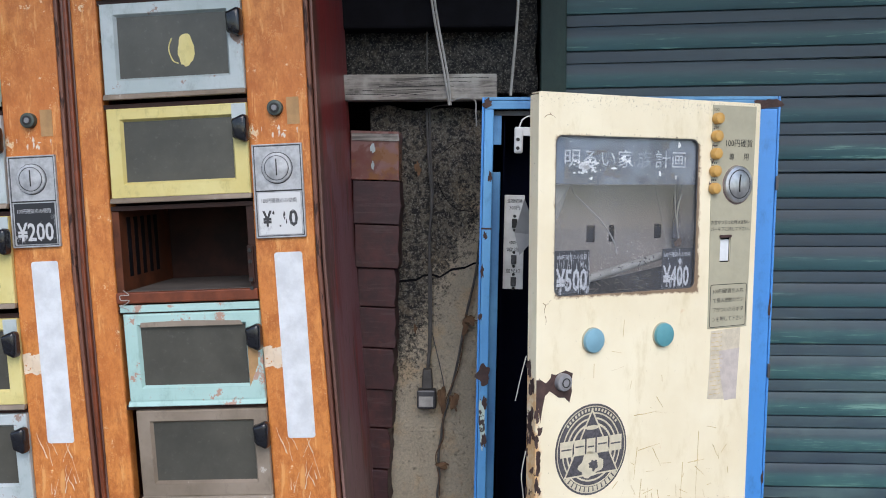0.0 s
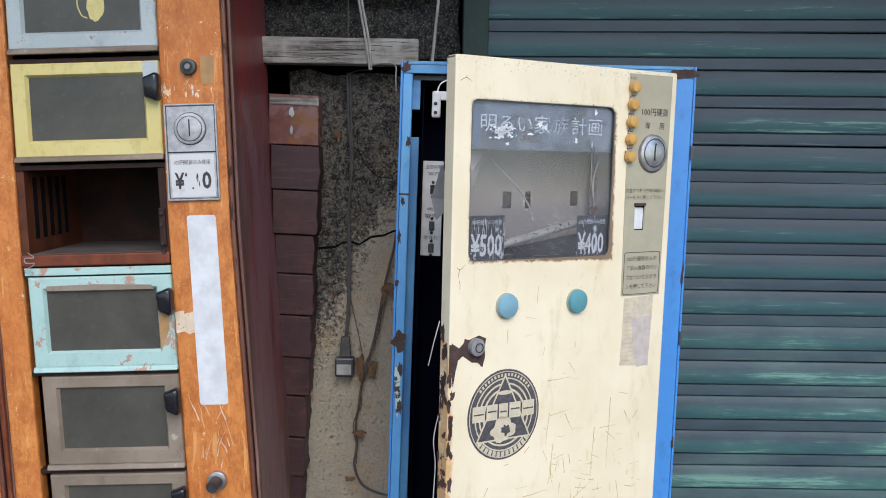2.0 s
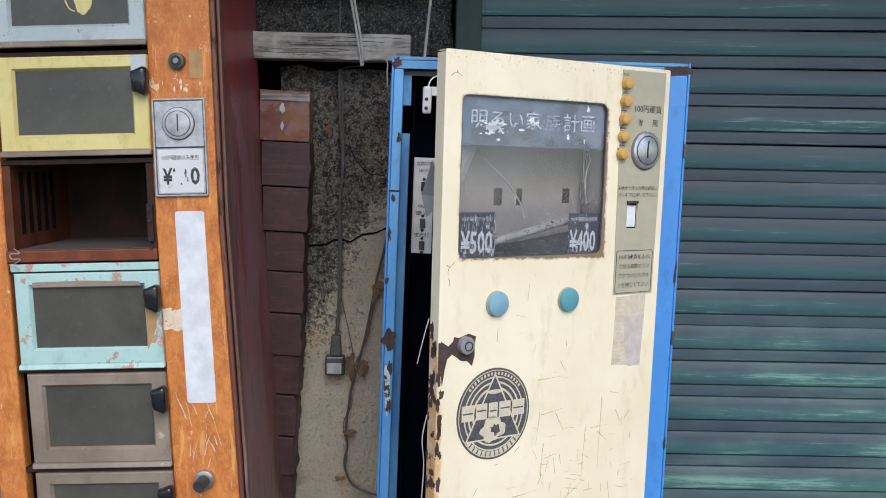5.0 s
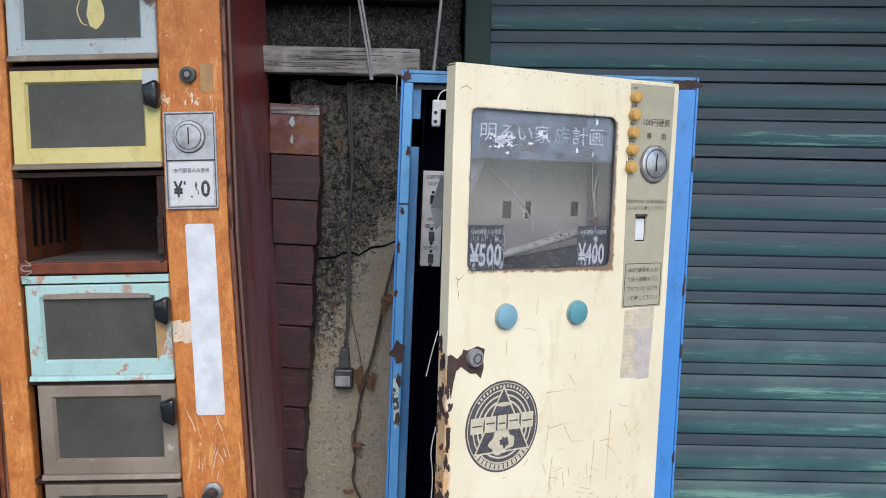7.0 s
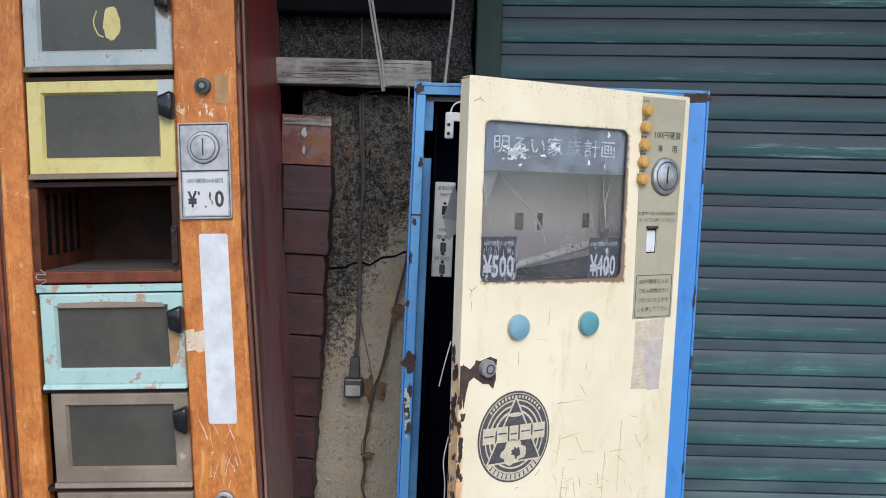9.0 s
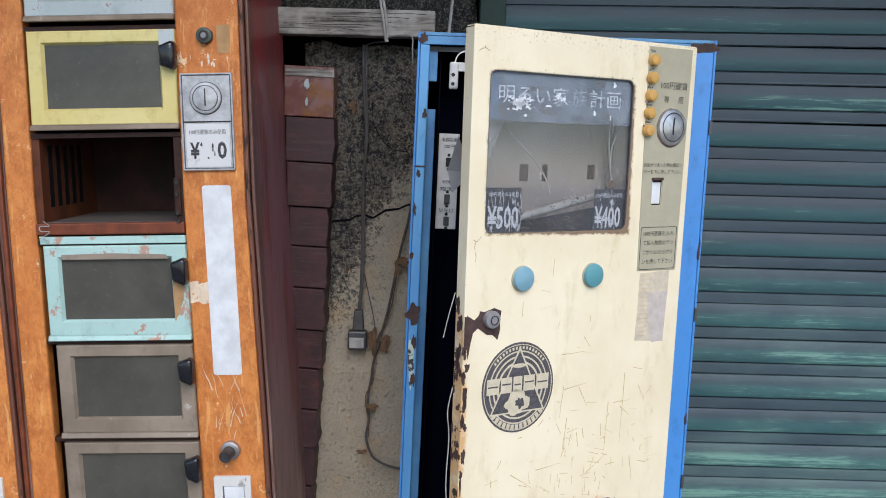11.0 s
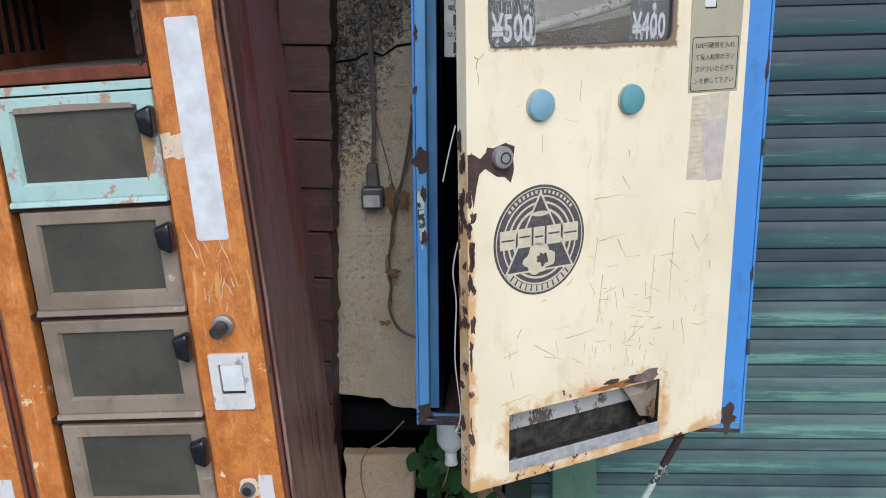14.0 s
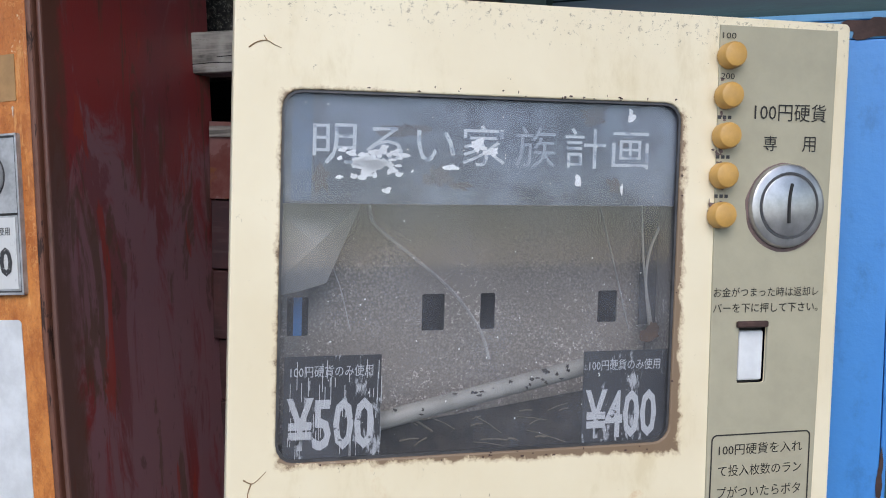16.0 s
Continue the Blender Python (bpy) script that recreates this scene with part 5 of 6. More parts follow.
    for i in range(34):
        blob(0.1272 + rnd.gauss(0, 0.003), rnd.uniform(0.192, 0.325), rnd.uniform(0.0005, 0.0022), rnd.uniform(0.0005, 0.0026), -0.0019, i + 1200, 0.6, 9, k, 0.0002)
    tagged(part("panel_scuff", k, M_MAUVE, panel, "dark scuffs beside the lamps"), kind="stuff")
    for z, s in ((0.3222, "100"), (0.2938, "200")):
        part("lettering", lettering(s, 0.1262, z, -0.0021, 0.0042, 0.0105), M_INK, panel)
    k = bmesh.new()
    for z in (0.2658, 0.2380, 0.2105):
        for j in range(3):
            box(0.1250 + j * 0.004, 0.1275 + j * 0.004, -0.0020, -0.0016, z, z + 0.0024, bm=k)
    part("lettering", k, M_FADEINK, panel, "worn illegible figures")
    part("lettering", lettering("100円硬貨", 0.1537, 0.2655, -0.0021, 0.0128, 0.0585), M_INK, panel)
    part("lettering", lettering("専", 0.1621, 0.2440, -0.0021, 0.0110), M_INK, panel)
    part("lettering", lettering("用", 0.1935, 0.2440, -0.0021, 0.0110), M_INK, panel)
    for z, s in ((0.1408, "お金がつまった時は返却レ"), (0.1297, "バーを下に押して下さい。")):
        part("lettering", lettering(s, 0.1277, z, -0.0021, 0.0068, 0.0852), M_INK, panel)
    frame_line = plate(rounded(0.1312, 0.2120, -0.0250, 0.0440, 0.004), -0.0020, -0.0016, (rounded(0.1321, 0.2111, -0.0241, 0.0431, 0.0034),))
    part("printed_frame", frame_line, M_INK, panel)
    for z, s in ((0.0292, "100円硬貨を入れ"), (0.0143, "て投入枚数のラン"), (-0.0008, "プがついたらボタ"), (-0.0160, "ンを押して下さい")):
        part("lettering", lettering(s, 0.1372, z, -0.0021, 0.0080, 0.0682), M_INK, panel)
    cu, cv = 0.1818, 0.2053
    coin = disc(cu, cv, -0.0070, -0.0016, 0.0300, n=48, bevel=0.003)
    ring = part("coin_ring", coin, M_CHROME, door, "round chrome coin slot plate", True)
    part("coin_face", disc(cu, cv, -0.0078, -0.0050, 0.0220, n=40, bevel=0.0010), M_CHROME, ring, "", True)
    part("ring_groove", plate(circle(cu, cv, 0.0238, 40), -0.0074, -0.0069, (circle(cu, cv, 0.0220, 40),)), M_DARKMETAL, ring)
    part("coin_slot", tube(smooth_path([(cu + 0.0012, -0.0080, cv + 0.0155), (cu - 0.0002, -0.0080, cv + 0.007), (cu - 0.0006, -0.0080, cv - 0.003), (cu - 0.0002, -0.0080, cv - 0.0125)]), 0.0013, n=6), M_INK, ring, "black coin slot")
    part("ring_grime", plate([(cu + 0.0318 * math.cos(t) * (1 + 0.04 * noise.noise(Vector((math.cos(t) * 3, math.sin(t) * 3, 1)))), cv - 0.0012 + 0.0318 * math.sin(t) * (1 + 0.04 * noise.noise(Vector((math.cos(t) * 3, math.sin(t) * 3, 7))))) for t in [i * math.pi / 20 for i in range(40)]], -0.0019, -0.0016), M_MAUVE, panel, "dark grime round the coin plate")
    lever = part("return_lever", box(0.1515, 0.1712, 0.001, 0.006, 0.0812, 0.1165, 0.0015), M_WHITE, door, "white return lever")
    part("lever_slot", box(0.1492, 0.1728, 0.0062, 0.008, 0.0793, 0.1217), M_INK, lever)
    part("lever_hood", box(0.1465, 0.1712, -0.0055, -0.0016, 0.1192, 0.1238, 0.0012), M_RUST, lever, "rusty hood above the lever")
    # push buttons, lock, tray
    for x, z, mt, lab in ((-0.1060, -0.0274, M_BTN_A, "light blue push button"), (0.0325, -0.0286, M_BTN_B, "turquoise push button")):
        part("button_ring", disc(x, z, -0.003, 0.0, 0.0194, n=32, bevel=0.001), M_PANEL, door, "", True)
        part("push_button", disc(x, z, -0.0090, -0.003, 0.0184, n=32, bevel=0.0025), mt, door, lab, True)
    rust = plate([(-0.2073, -0.0784), (-0.1997, -0.0784), (-0.1901, -0.0844), (-0.1818, -0.0774), (-0.1804, -0.0714), (-0.1721, -0.0734), (-0.1546, -0.0684), (-0.1414, -0.0734), (-0.1436, -0.0874), (-0.1425, -0.1014), (-0.1469, -0.1164), (-0.1557, -0.1084), (-0.1666, -0.1074), (-0.1832, -0.0964), (-0.1915, -0.1024), (-0.1956, -0.1184), (-0.1997, -0.1414), (-0.2032, -0.1184), (-0.2073, -0.1344)], -0.0006, 0.0)
    part("rust_patch", rust, M_RUST, door, "bare rusted steel round the lock")
    lock = part("lock", disc(-0.1618, -0.0844, -0.0105, -0.0004, 0.0130, n=24, bevel=0.002), M_LOCK, door, "grey cylinder lock", True)
    part("keyway", plate(circle(-0.1605, -0.0850, 0.0072), -0.0113, -0.010, (circle(-0.1605, -0.0850, 0.0058, 16),)), M_INK, lock)
    rnd = random.Random(21)
    for i in range(18):
        z = rnd.choice((rnd.uniform(-0.32, -0.12), rnd.uniform(-0.49, 0.0), rnd.uniform(-0.26, -0.16)))
        part("edge_rust", blob(L + rnd.uniform(0.002, 0.008), z, rnd.uniform(0.0012, 0.0040), rnd.uniform(0.003, 0.011), -0.0005, i + 50, 0.45, 14), M_RUST, door)
    for i in range(14):
        z = rnd.choice((rnd.uniform(-0.30, -0.06), rnd.uniform(-0.49, 0.0)))
        bm = blob(rnd.uniform(0.006, 0.022), z, rnd.uniform(0.002, 0.008), rnd.uniform(0.003, 0.014), -0.0005, i + 150, 0.45, 14)
        for v in bm.verts:
            v.co.x, v.co.y = L - 0.0004 + v.co.y, v.co.x
        part("edge_rust", bm, M_RUST, door)
    tr = bmesh.new()
    box(-0.157, 0.084, 0.0016, 0.045, -0.4845, -0.4825, bm=tr)
    box(-0.157, -0.1545, 0.0016, 0.045, -0.4820, -0.402, bm=tr)
    box(0.0815, 0.084, 0.0016, 0.045, -0.4820, -0.402, bm=tr)
    box(-0.157, 0.084, 0.045, 0.047, -0.4820, -0.402, bm=tr)
    part("delivery_tray", tr, M_TRAY, door, "dirty grey delivery tray")
    part("tray_sill", box(-0.1525, 0.0795, -0.0025, 0.0005, -0.4810, -0.4655, 0.0008), M_ALU, door, "bright aluminium sill of the tray")
    part("tray_flap", box(-0.150, 0.074, 0.030, 0.033, -0.440, -0.407, 0.001), M_FLAP, door, "dented bright steel flap")
    bm = bmesh.new()
    vs = [bm.verts.new(p) for p in ((0.030, 0.030, -0.405), (0.080, 0.030, -0.405), (0.042, 0.018, -0.428), (0.066, 0.012, -0.424), (0.058, 0.014, -0.458), (0.079, 0.010, -0.462), (0.080, 0.006, -0.410))]
    for f in ((0, 2, 3), (0, 3, 1), (2, 4, 3), (3, 4, 5), (3, 5, 6), (1, 3, 6)):
        bm.faces.new([vs[i] for i in f])
    part("crumpled_sheet", bm, M_TAUPE, door, "crumpled dirty sheet inside the tray")
    for i, (x, z, rx, rz) in enumerate(((0.072, -0.452, 0.006, 0.010), (0.060, -0.470, 0.008, 0.005), (0.074, -0.430, 0.004, 0.006))):
        part("tray_leaf", blob(x, z, rx, rz, 0.006 + 0.003 * i, 210 + i, 0.5, 16, thick=0.002), M_DEAD, door, "rusty brown litter")
    rnd = random.Random(79)
    k = bmesh.new()
    for i in range(30):
        x, y, r = rnd.uniform(-0.145, 0.06), rnd.uniform(0.006, 0.040), rnd.uniform(0.001, 0.003)
        box(x, x + r * 1.5, y, y + r, -0.4824, -0.4824 + r * 0.7, 0.0003, k, 1)
    tagged(part("tray_grit", k, M_LITTER, door, "grit on the floor of the tray"), kind="stuff")
    part("peeled_paint", blob(0.058, -0.3945, 0.016, 0.0090, -0.0011, 91, 0.3, 30), M_MAUVE, door, "mauve-brown peeled paint")
    part("rust_stain", blob(0.016, -0.3985, 0.034, 0.0050, -0.00075, 92, 0.45, 40), M_RUSTLT, door, "orange rust stain above the tray")
    part("tray_rust", blob(0.044, -0.3965, 0.026, 0.0060, -0.0008, 33, 0.22), M_RUST, door, "dark flaked rust above the tray")
    part("tray_rust", blob(0.000, -0.392, 0.012, 0.0035, -0.0008, 37, 0.25), M_RUST, door)
    part("tray_stone", blob(-0.135, -0.476, 0.004, 0.004, 0.012, 7, 0.3, 12, thick=0.006), M_PEACH, door)
    # round sticker
    cx, cz, r = -0.1033, -0.1915, 0.064
    st = part("sticker", disc(cx, cz, -0.0006, 0.0, r, n=48), M_LOGO, door, "round charcoal sticker with a triangle emblem")
    for ra, rb in ((0.0612, 0.0600), (0.0520, 0.0500), (0.0450, 0.0425), (0.0375, 0.0345)):
        part("ring", plate(circle(cx, cz, ra, 48), -0.0009, -0.0006, (circle(cx, cz, rb, 48),)), M_LOGOLT, st)
    tri = [(cx, cz + 0.058), (cx - 0.049, cz - 0.036), (cx + 0.049, cz - 0.036)]
    tri2 = [(cx, cz + 0.0525), (cx - 0.0452, cz - 0.0338), (cx + 0.0452, cz - 0.0338)]
    part("triangle", plate(tri2, -0.0012, -0.0009), M_LOGO, st)
    k = plate(tri, -0.0012, -0.0009, (tri2,))
    part("triangle_line", k, M_LOGOLT, st)
    for i in range(5):
        x, wid = cx - 0.056 + (0.0, 0.0245, 0.0465, 0.0650, 0.0880)[i], (0.0215, 0.0190, 0.0155, 0.0200, 0.0220)[i]
        part("emblem_bar", box(x, x + wid, -0.0016, -0.0012, cz - 0.006, cz + 0.016), M_LOGOLT, st, "pale block of the emblem")
        part("emblem_gap", box(x + 0.002, x + wid - 0.002, -0.0019, -0.0016, cz + 0.0035 + 0.002 * (i % 2), cz + 0.0055 + 0.002 * (i % 2)), M_LOGO, st)
    part("emblem_shape", blob(cx, cz - 0.020, 0.022, 0.016, -0.0016, 17, 0.25), M_LOGOLT, st)
    part("emblem_shape", blob(cx + 0.004, cz - 0.021, 0.008, 0.008, -0.0019, 19, 0.5), M_LOGO, st)
    part("emblem_shape", plate([(cx + 0.012 * math.cos(a), cz + 0.031 + 0.003 * math.sin(a)) for a in [i * 0.42 for i in range(15)]], -0.0016, -0.0012), M_LOGOLT, st)
    for first, step, count, hw, hh in ((222, 8.0, 13, 0.0028, 0.0035), (40, 6.2, 17, 0.0016, 0.0020)):
        for i in range(count):
            a = radians(first + step * i)
            px, pz = cx + 0.0562 * math.cos(a), cz + 0.0562 * math.sin(a)
            mark = plate([(px - math.sin(a) * p + math.cos(a) * q, pz + math.cos(a) * p + math.sin(a) * q) for p, q in ((-hw, -hh), (hw, -hh), (hw, hh), (-hw, hh))], -0.0009, -0.0006)
            part("edge_mark", mark, M_LOGOLT, st)
    # tape residue, scratches
    part("tape_residue", plate([(0.137, -0.031), (0.203, -0.0285), (0.202, -0.060), (0.199, -0.128), (0.199, -0.146), (0.134, -0.140), (0.1365, -0.085)], -0.0005, 0.0), M_TAPE, door, "wrinkled yellowed tape residue")
    part("tape_residue", plate([(0.157, -0.064), (0.202, -0.062), (0.2005, -0.090), (0.198, -0.144), (0.172, -0.146), (0.160, -0.100)], -0.0008, -0.0005), M_TAPE2, door, "mauve tape residue")
    k = bmesh.new()
    rnd = random.Random(4)
    for i in range(15):
        z = -0.035 - i * 0.007
        x = 0.137 + rnd.uniform(0, 0.004)
        tube([(x + 0.006 * j, -0.0007, z + 0.003 * noise.noise(Vector((j * 0.9, i, 0)))) for j in range(5)], 0.00035, k, 4)
    part("tape_wrinkle", k, M_SCRATCH, door)
    k = bmesh.new()
    for i in range(115):
        x, z = rnd.uniform(-0.17, 0.19), rnd.uniform(-0.39, -0.02)
        if rnd.random() < 0.55:
            x, z = rnd.gauss(0.03, 0.07), rnd.gauss(-0.33, 0.05)
        if (x - cx) ** 2 + (z - cz) ** 2 < 0.068 ** 2 or not (-0.195 < x < 0.195 and z > -0.385):
            continue
        a, ln = rnd.choice((rnd.uniform(-0.3, 0.3), rnd.uniform(1.3, 1.8), rnd.uniform(0, 3.1))), rnd.uniform(0.004, 0.026)
        tube([(x + math.cos(a) * ln * t + 0.002 * noise.noise(Vector((i, t * 3, 0))), -0.0001, z + math.sin(a) * ln * t) for t in (0, 0.35, 0.7, 1)], rnd.uniform(0.0001, 0.0006), k, 4)
    for i, (x, z, dx, dz) in enumerate(((0.118, -0.190, -0.003, -0.115), (0.112, -0.245, 0.022, -0.018), (0.085, -0.235, -0.004, -0.080), (-0.020, -0.150, 0.050, 0.002), (-0.010, -0.205, 0.045, 0.006), (-0.012, -0.200, -0.006, -0.050), (-0.002, -0.250, -0.007, -0.060), (0.020, -0.205, 0.018, -0.030), (-0.060, -0.325, 0.050, 0.004), (-0.110, -0.325, 0.045, -0.028), (0.045, -0.345, 0.045, 0.028), (0.140, -0.330, 0.008, -0.040), (-0.160, -0.395, 0.050, 0.006), (0.150, -0.215, 0.016, -0.026), (0.025, -0.125, 0.014, -0.018))):
        tube([(x + dx * t + 0.0015 * noise.noise(Vector((i, t * 4, 9))), -0.0001, z + dz * t + 0.0015 * noise.noise(Vector((i, t * 4, 5)))) for t in (0, 0.2, 0.4, 0.6, 0.8, 1)], 0.0007, k, 4, 0.0002)
    tagged(part("scratch", k, M_SCRATCH, door, "fine brown scratches"), kind="stuff")
    for x, z, lines in (
        (-0.1888, 0.3006, (((-0.010, 0.000), (-0.005, 0.0035), (0.001, 0.0045), (0.006, 0.002), (0.010, 0.0005)), ((0.001, 0.0045), (-0.001, 0.008)))),
        (-0.1901, 0.0281, (((-0.007, 0.0045), (-0.002, 0.002), (0.002, 0.004), (0.007, 0.009)), ((-0.002, 0.002), (-0.004, -0.004), (-0.004, -0.010)), ((-0.003, -0.014), (-0.001, -0.020), (-0.002, -0.027)))),
    ):
        k = bmesh.new()
        for line in lines:
            tube(smooth_path([(x + u, -0.0002, z + v) for u, v in line], 4), 0.0005, k, 5, 0.0002)
        part("paint_crack", k, M_CRACK, door, "short branching crack in the enamel")
    # parts that stick out behind the free edge
    for pts in (((-0.212, 0.02, -0.045), (-0.220, 0.022, -0.075), (-0.228, 0.024, -0.110)), ((-0.211, 0.02, -0.185), (-0.217, 0.022, -0.220), (-0.213, 0.022, -0.260), (-0.217, 0.020, -0.33), (-0.211, 0.018, -0.40), (-0.218, 0.020, -0.425))):
        part("stray_wire", tube(smooth_path(pts), 0.0009, n=5), M_WIRE, door, "stray pale wire")
    # the delivery tray and the sticker at their own sizes
    trays = {"delivery_tray", "tray_sill", "tray_flap", "crumpled_sheet", "tray_leaf", "tray_grit", "peeled_paint", "rust_stain", "tray_rust", "tray_stone"}
    for ob in door.children_recursive:
        name = ob.name.split(".")[0]
        for v in ob.data.vertices:
            if name in trays:
                v.co.x, v.co.z = -0.1475 + (v.co.x + 0.152) * 1.0996, v.co.z - 0.0058
            elif ob is st or ob.parent is st:
                v.co.x, v.co.z = cx + (v.co.x - cx) * 1.07, cz + (v.co.z - cz) * 1.07
    # the old door hangs a little out of square
    for ob in (door, *door.children_recursive):
        for v in ob.data.vertices:
            x, z = v.co.x, v.co.z
            v.co.x, v.co.z = L + (x - L) * (1 - 0.058 * (T - z) / 0.84), z + 0.0095 * (x - L) / 0.438
    return door


mc = machine()
door_on(mc)


# ---- below the machine: post, poles, pipe ends, creeper ----
def under_machine():
    tagged(finish("green_post", box(0.182, 0.262, 1.930, 2.010, 0.0, 1.55, 0.004), M_GREEN), "peeling green painted steel post behind the machine", "post")
    y = 1.765
    rig = thing("pole_bracket", "pale green bent pole bracket under the machine", "bracket")
    part("pole", tube(smooth_path([(0.026, 1.75, 0.795), (0.072, y, 0.706), (0.174, y + 0.02, 0.505), (0.186, y + 0.03, 0.482), (0.188, y + 0.03, 0.40), (0.188, y + 0.05, 0.0)], 5), 0.0054, n=10), M_POLE, rig, "flaking pole, bent", True)
    part("pole", tube(smooth_path([(0.384, 1.75, 0.800), (0.351, y, 0.720), (0.261, y + 0.02, 0.518), (0.251, y + 0.03, 0.488), (0.246, y + 0.03, 0.41), (0.244, y + 0.05, 0.0)], 5), 0.0054, n=10), M_POLE, rig, "flaking pole, bent", True)
    part("sleeve", tube([(0.382, 1.7505, 0.796), (0.353, y - 0.0002, 0.724)], 0.0062, n=10), M_RUST, rig, "rusted bare end of the pole")
    part("sleeve", tube(smooth_path([(0.030, 1.7512, 0.787), (0.072, y - 0.0002, 0.706), (0.104, y + 0.0061, 0.643)], 4), 0.0060, n=10), M_RUST, rig)
    part("tie_wire", tube([(0.357, 1.757, 0.728), (0.349, 1.755, 0.716), (0.360, 1.757, 0.712), (0.351, 1.756, 0.722)], 0.0014, n=5), M_WIRE, rig)
    cup = thing("pipe_fitting", "dusty white plastic pipe fitting under the machine", "pipe fitting")
    bm = bmesh.new()
    prof = [(0.024, 0.800), (0.025, 0.795), (0.025, 0.752), (0.019, 0.738), (0.0105, 0.726), (0.0105, 0.704), (0.012, 0.703), (0.012, 0.696), (0.006, 0.695)]
    rings = [[bm.verts.new((0.0065 + 0.94 * r * math.cos(2 * math.pi * i / 20), 1.85 + 0.94 * r * math.sin(2 * math.pi * i / 20), 0.680 + (z - 0.695) * 0.78)) for i in range(20)] for r, z in prof]
    for a, b in zip(rings, rings[1:]):
        for i in range(20):
            bm.faces.new((a[i], a[(i + 1) % 20], b[(i + 1) % 20], b[i]))
    bm.faces.new(rings[0])
    bm.faces.new(rings[-1])
    part("reducer", bm, M_WHITEPL, cup, "", True)
    part("stub", tube([(0.0065, 1.85, 0.750), (0.0065, 1.85, 0.806)], 0.015, n=16), M_RUST, cup)
    for x, top, r in ((-0.0877, 0.461, 0.0118), (0.017, 0.500, 0.0125)):
        p = thing("vertical_pipe", "dusty white plastic pipe rising from the ground", "pipe", None, "pipes below the machine")
        part("pipe", tube([(x - 0.004, 1.955, 0.0), (x, 1.95, top)], r, n=16), M_PVC, p, "", True)
        part("collar", tube([(x - 0.002, 1.952, top * 0.66), (x - 0.002, 1.952, top * 0.66 + 0.02)], r * 1.12, n=16), M_PVC, p, "", True)
        part("pipe_end", tube([(x, 1.95, top), (x, 1.95, top + 0.004)], r * 0.7, n=16), M_DARKMETAL, p)


def leaf_mesh():
    """A pointed heart-shaped leaf with a folded midrib, one unit long."""
    out = [(0.0, 0.0), (0.22, -0.02), (0.40, 0.14), (0.44, 0.38), (0.34, 0.64), (0.17, 0.86), (0.0, 1.0)]
    me = bpy.data.meshes.new("leaf")
    verts = [(0, y, 0.0 - 0.10 * y * y) for y in (0.0, 0.12, 0.32, 0.58, 0.82, 1.0)]
    left, right = [], []
    for x, y in out[1:-1]:
        right.append(len(verts))
        verts.append((x, y, 0.12 * x - 0.14 * y * y + 0.02 * math.sin(9 * y)))
        left.append(len(verts))
        verts.append((-x, y, 0.12 * x - 0.14 * y * y + 0.02 * math.sin(8 * y)))
    faces = []
    for side, flip in ((right, False), (left, True)):
        ring = [0] + side + [5]
        mid = [0, 0, 1, 2, 3, 4, 5]
        for i in range(len(ring) - 1):
            f = [mid[i], ring[i], ring[i + 1], mid[i + 1]]
            f = [v for j, v in enumerate(f) if v not in f[:j]]
            if len(f) >= 3:
                faces.append(f[::-1] if flip else f)
    me.from_pydata(verts, [], faces)
    me.materials.append(M_LEAF)
    me.shade_smooth()
    return me


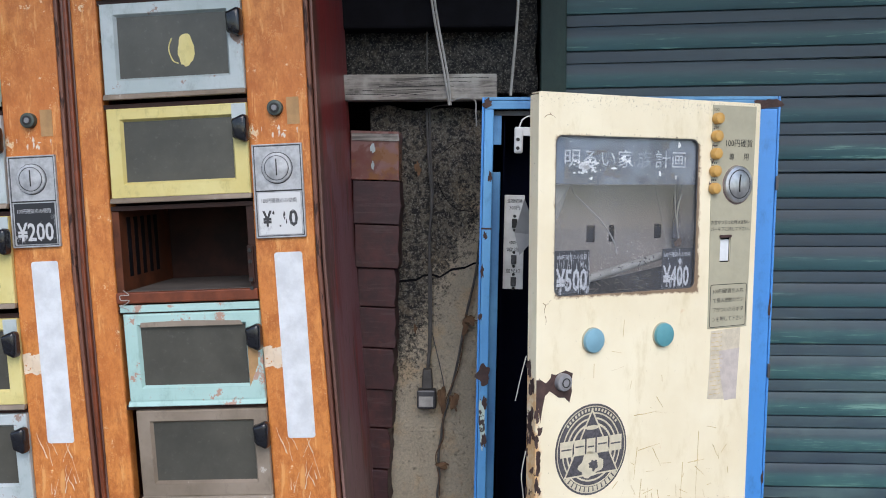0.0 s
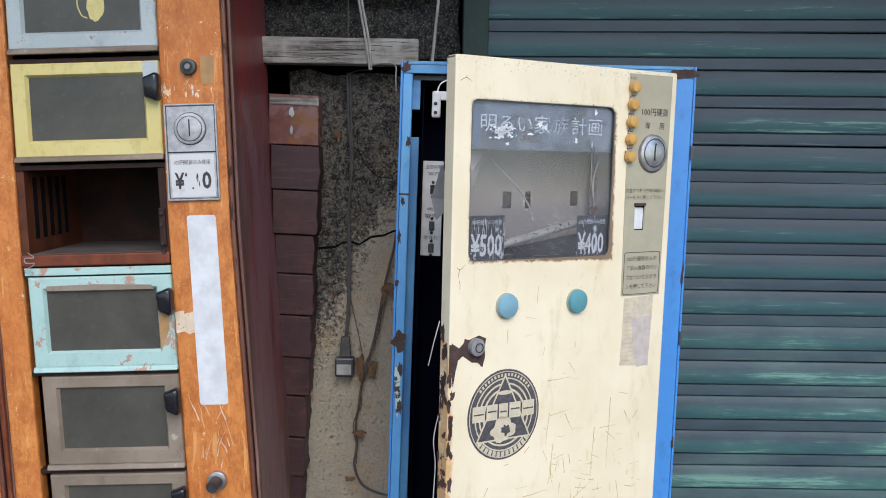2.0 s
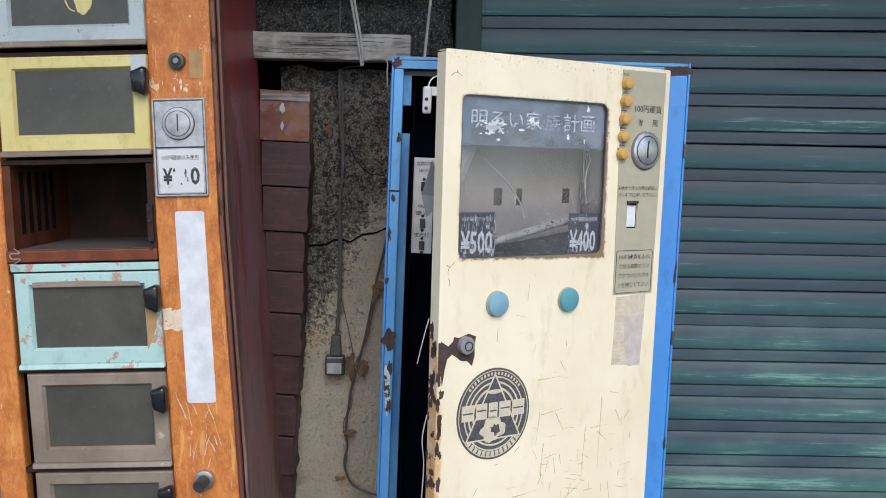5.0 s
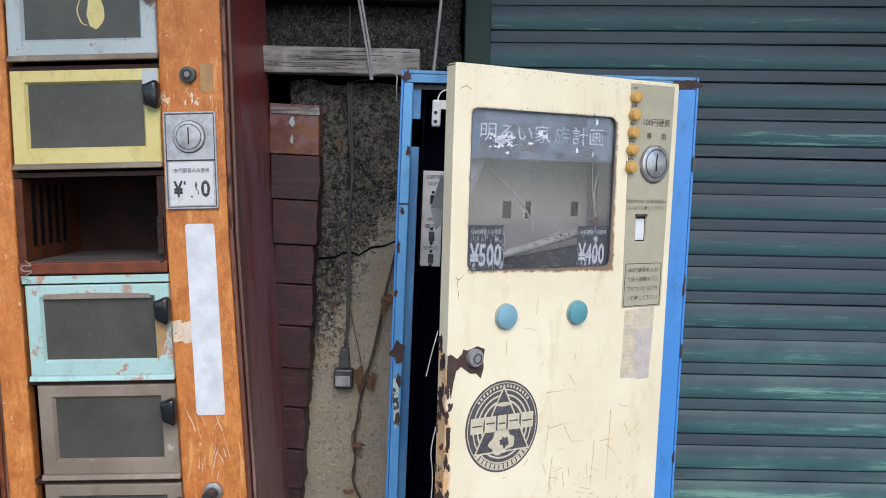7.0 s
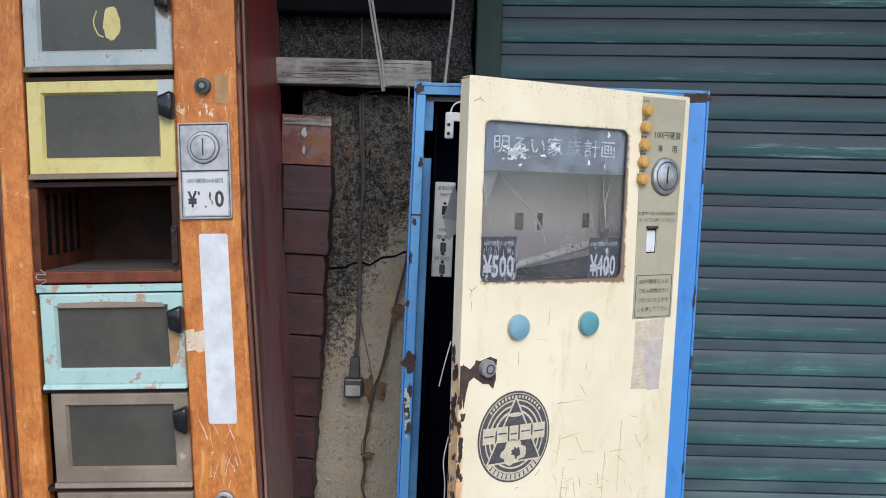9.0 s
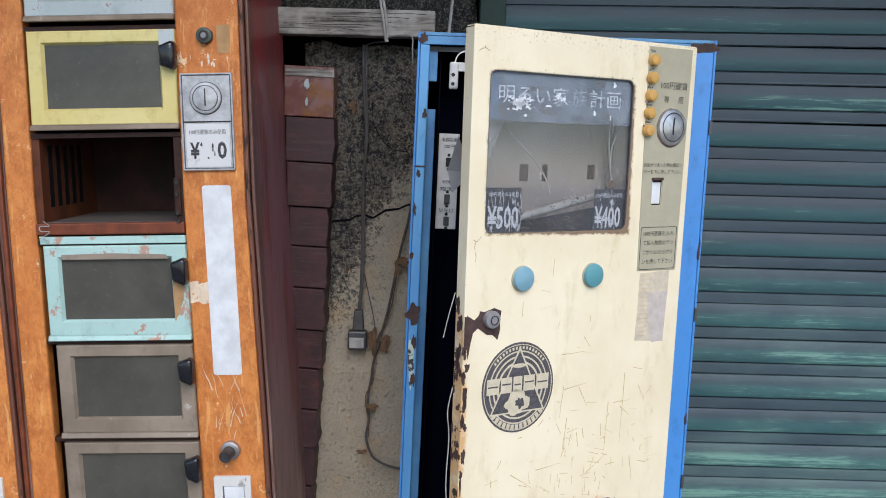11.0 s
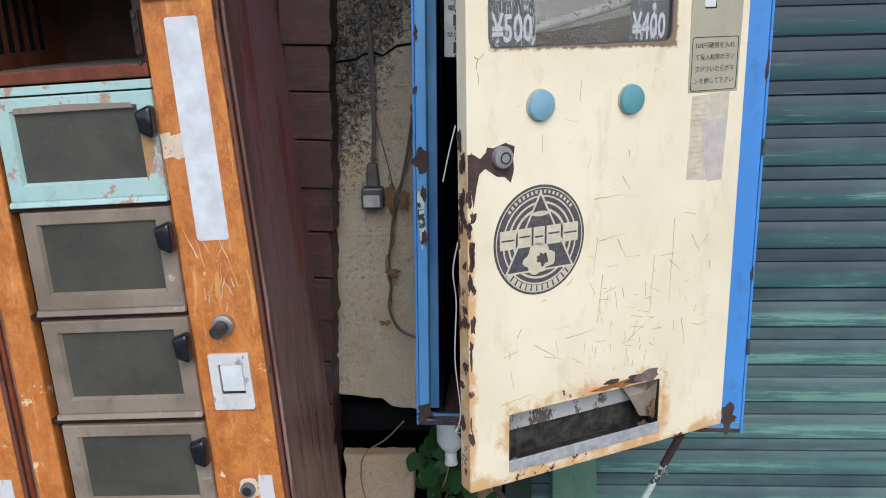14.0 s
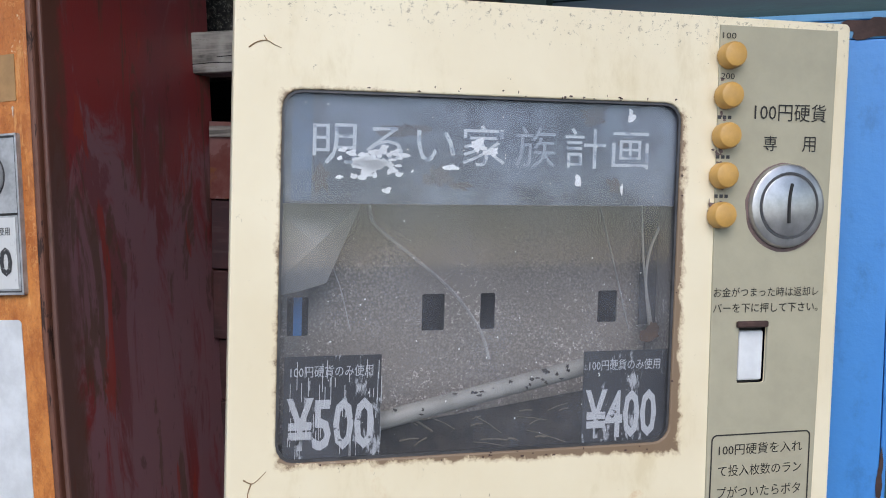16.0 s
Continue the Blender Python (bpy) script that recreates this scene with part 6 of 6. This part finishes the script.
def creeper():
    vine = thing("creeper", "dark green creeper climbing out of the broken wall", "plant")
    me = leaf_mesh()
    rnd = random.Random(9)
    spots = [(-0.020, 0.690), (-0.040, 0.640), (-0.005, 0.652), (-0.019, 0.600), (0.042, 0.624), (-0.021, 0.540), (-0.030, 0.530), (0.016, 0.515), (-0.086, 0.452), (-0.070, 0.428), (-0.042, 0.460), (-0.050, 0.432), (0.070, 0.580), (0.052, 0.478), (0.02, 0.68), (-0.035, 0.66), (0.025, 0.60), (0.0, 0.57), (-0.06, 0.56), (0.03, 0.56), (-0.01, 0.72), (0.03, 0.72), (-0.03, 0.62), (0.045, 0.66), (-0.045, 0.60), (0.0, 0.62), (0.015, 0.64)]
    spots += [(x + rnd.uniform(-0.022, 0.022), z + rnd.uniform(-0.02, 0.02)) for x, z in spots[:8] + spots[14:]]
    for i, (x, z) in enumerate(spots):
        s = rnd.uniform(0.028, 0.050) * (0.6 if i in (12, 13) else 1)
        leaf = new("leaf", me)
        leaf.parent = vine
        leaf.matrix_basis = Matrix.Translation((x, 1.885 + rnd.uniform(-0.02, 0.035), z + 0.02)) @ Euler((radians(rnd.uniform(215, 300)), radians(rnd.uniform(-50, 50)), radians(rnd.uniform(-60, 60)))).to_matrix().to_4x4() @ Matrix.Diagonal((s, s, s, 1))
    part("stem", tube(smooth_path([(-0.08, 1.93, 0.38), (-0.05, 1.92, 0.47), (-0.02, 1.91, 0.56), (0.01, 1.92, 0.64), (-0.02, 1.93, 0.74)]), 0.0016, n=6), M_STEM, vine)
    part("stem", tube(smooth_path([(0.002, 1.87, 0.69), (-0.002, 1.87, 0.655), (-0.012, 1.87, 0.625), (-0.030, 1.88, 0.605)]), 0.0012, n=6), M_STEM, vine)
    part("stem", tube(smooth_path([(0.06, 1.92, 0.57), (0.11, 1.86, 0.52), (0.14, 1.84, 0.48)]), 0.0012, n=6), M_STEM, vine)
    dry = thing("dry_vine", "dry brown vine stalk leaning on the plaster", "vine")
    part("stalk", tube(smooth_path([(-0.090, 1.98, 0.70), (-0.13, 2.02, 0.645), (-0.175, 2.04, 0.605), (-0.187, 2.044, 0.56), (-0.18, 2.046, 0.50), (-0.16, 2.046, 0.44)]), 0.0014, n=6), M_STEM, dry)


def cables():
    c = thing("hanging_cable", "grey twin cable hanging down the plaster with a plug", "cable")
    y = 2.072
    part("cord", tube(smooth_path([(-0.140, y, 1.715), (-0.137, y, 1.62), (-0.131, y, 1.531), (-0.135, y, 1.44), (-0.136, y, 1.367), (-0.136, y, 1.236), (-0.141, y, 1.163)]), 0.0028, n=8), M_CABLE, c, "", True)
    part("cord", tube(smooth_path([(-0.134, y, 1.715), (-0.132, y, 1.62), (-0.128, y, 1.531), (-0.136, y - 0.003, 1.44), (-0.132, y, 1.367), (-0.133, y, 1.236), (-0.139, y, 1.163)]), 0.0022, n=8), M_CABLE, c, "", True)
    plug = part("plug", box(-0.1525, -0.1290, y - 0.012, y + 0.008, 1.126, 1.169, 0.003), M_CABLE, c, "grey plug body")
    for v in plug.data.vertices:
        if v.co.z > 1.150:
            v.co.x = -0.1407 + (v.co.x + 0.1407) * 0.78
    part("socket", box(-0.162, -0.122, y - 0.016, y + 0.012, 1.085, 1.1255, 0.004), M_DARKMETAL, c, "grey plug socket")
    part("socket_label", box(-0.158, -0.128, y - 0.0168, y - 0.0155, 1.090, 1.112, 0.0005), M_WIRE, c, "pale label on the socket")
    part("thin_wire", tube(smooth_path([(-0.134, y, 1.26), (-0.120, y, 1.20), (-0.107, y, 1.14), (-0.102, y, 1.09)]), 0.0010, n=6), M_CABLE, c)
    w = thing("hanging_wire", "pale twisted wire pair hanging over the timber batten", "wire")
    for dx in (0.0, 0.006):
        part("strand", tube(smooth_path([(-0.132 + dx, 1.99, 1.99), (-0.120 + dx, 1.99, 1.90), (-0.108 + dx, 1.99, 1.83), (-0.097 + dx, 1.992, 1.77), (-0.089 + dx * 0.5, 1.996, 1.715)]), 0.0024, n=8), M_WIRE, w, "", True)
    part("strand", tube(smooth_path([(-0.142, 2.08, 1.99), (-0.140, 2.08, 1.88), (-0.138, 2.066, 1.785)]), 0.0022, n=6), M_CABLE, w)
    part("strand", tube(smooth_path([(-0.088, 1.996, 1.722), (-0.06, 1.95, 1.724), (-0.035, 1.90, 1.716), (-0.032, 1.86, 1.690), (-0.030, 1.84, 1.665)]), 0.0013, n=6), M_WIRE, w)
    part("strand", tube(smooth_path([(-0.09, 2.03, 1.718), (-0.125, 2.05, 1.715), (-0.152, 2.06, 1.695), (-0.150, 2.068, 1.66)]), 0.0012, n=6), M_CABLE, w)
    r = thing("wall_cord", "pale cord hanging beside the shutter rail", "cord")
    part("cord", tube(smooth_path([(0.052, 2.03, 1.99), (0.045, 2.03, 1.871), (0.039, 2.03, 1.804), (0.033, 2.03, 1.735)]), 0.0030, n=8), M_WIRE, r, "", True)
    d = thing("dry_cable", "thin dark cable with dry leaves on the plaster", "cable")
    pts = [(-0.030, y, 1.44), (-0.039, y, 1.368), (-0.058, y, 1.285), (-0.078, y, 1.176), (-0.096, y, 1.104), (-0.108, y, 1.055), (-0.112, y, 1.02), (-0.118, y, 0.982), (-0.116, y, 0.93), (-0.121, y, 0.895), (-0.112, y, 0.862), (-0.095, y, 0.842), (-0.060, y, 0.828), (-0.035, y, 0.826)]
    part("cord", tube(smooth_path(pts), 0.0026, n=8), M_CABLE, d, "", True)
    part("tendril", tube(smooth_path([(x + 0.006 * math.sin(i * 2.1), y - 0.004, z) for i, (x, _, z) in enumerate(pts[2:10])]), 0.0011, n=6), M_DEAD, d)
    for i, (x, z, rx, rz) in enumerate(((-0.052, 1.275, 0.017, 0.010), (-0.108, 1.105, 0.008, 0.020), (-0.085, 1.098, 0.009, 0.017), (-0.108, 0.962, 0.013, 0.008), (-0.130, 0.862, 0.010, 0.006), (-0.165, 1.255, 0.005, 0.010), (-0.158, 1.59, 0.006, 0.016), (-0.062, 1.255, 0.006, 0.012))):
        bm = blob(x, z, rx, rz, y - 0.006, 60 + i, 0.5, 22)
        for v in bm.verts:
            v.co.y += 0.006 * noise.noise(Vector((v.co.x * 60, i, v.co.z * 60)))
        part("dry_leaf", bm, M_DEAD, d, "curled dry leaf")


under_machine()
creeper()
cables()
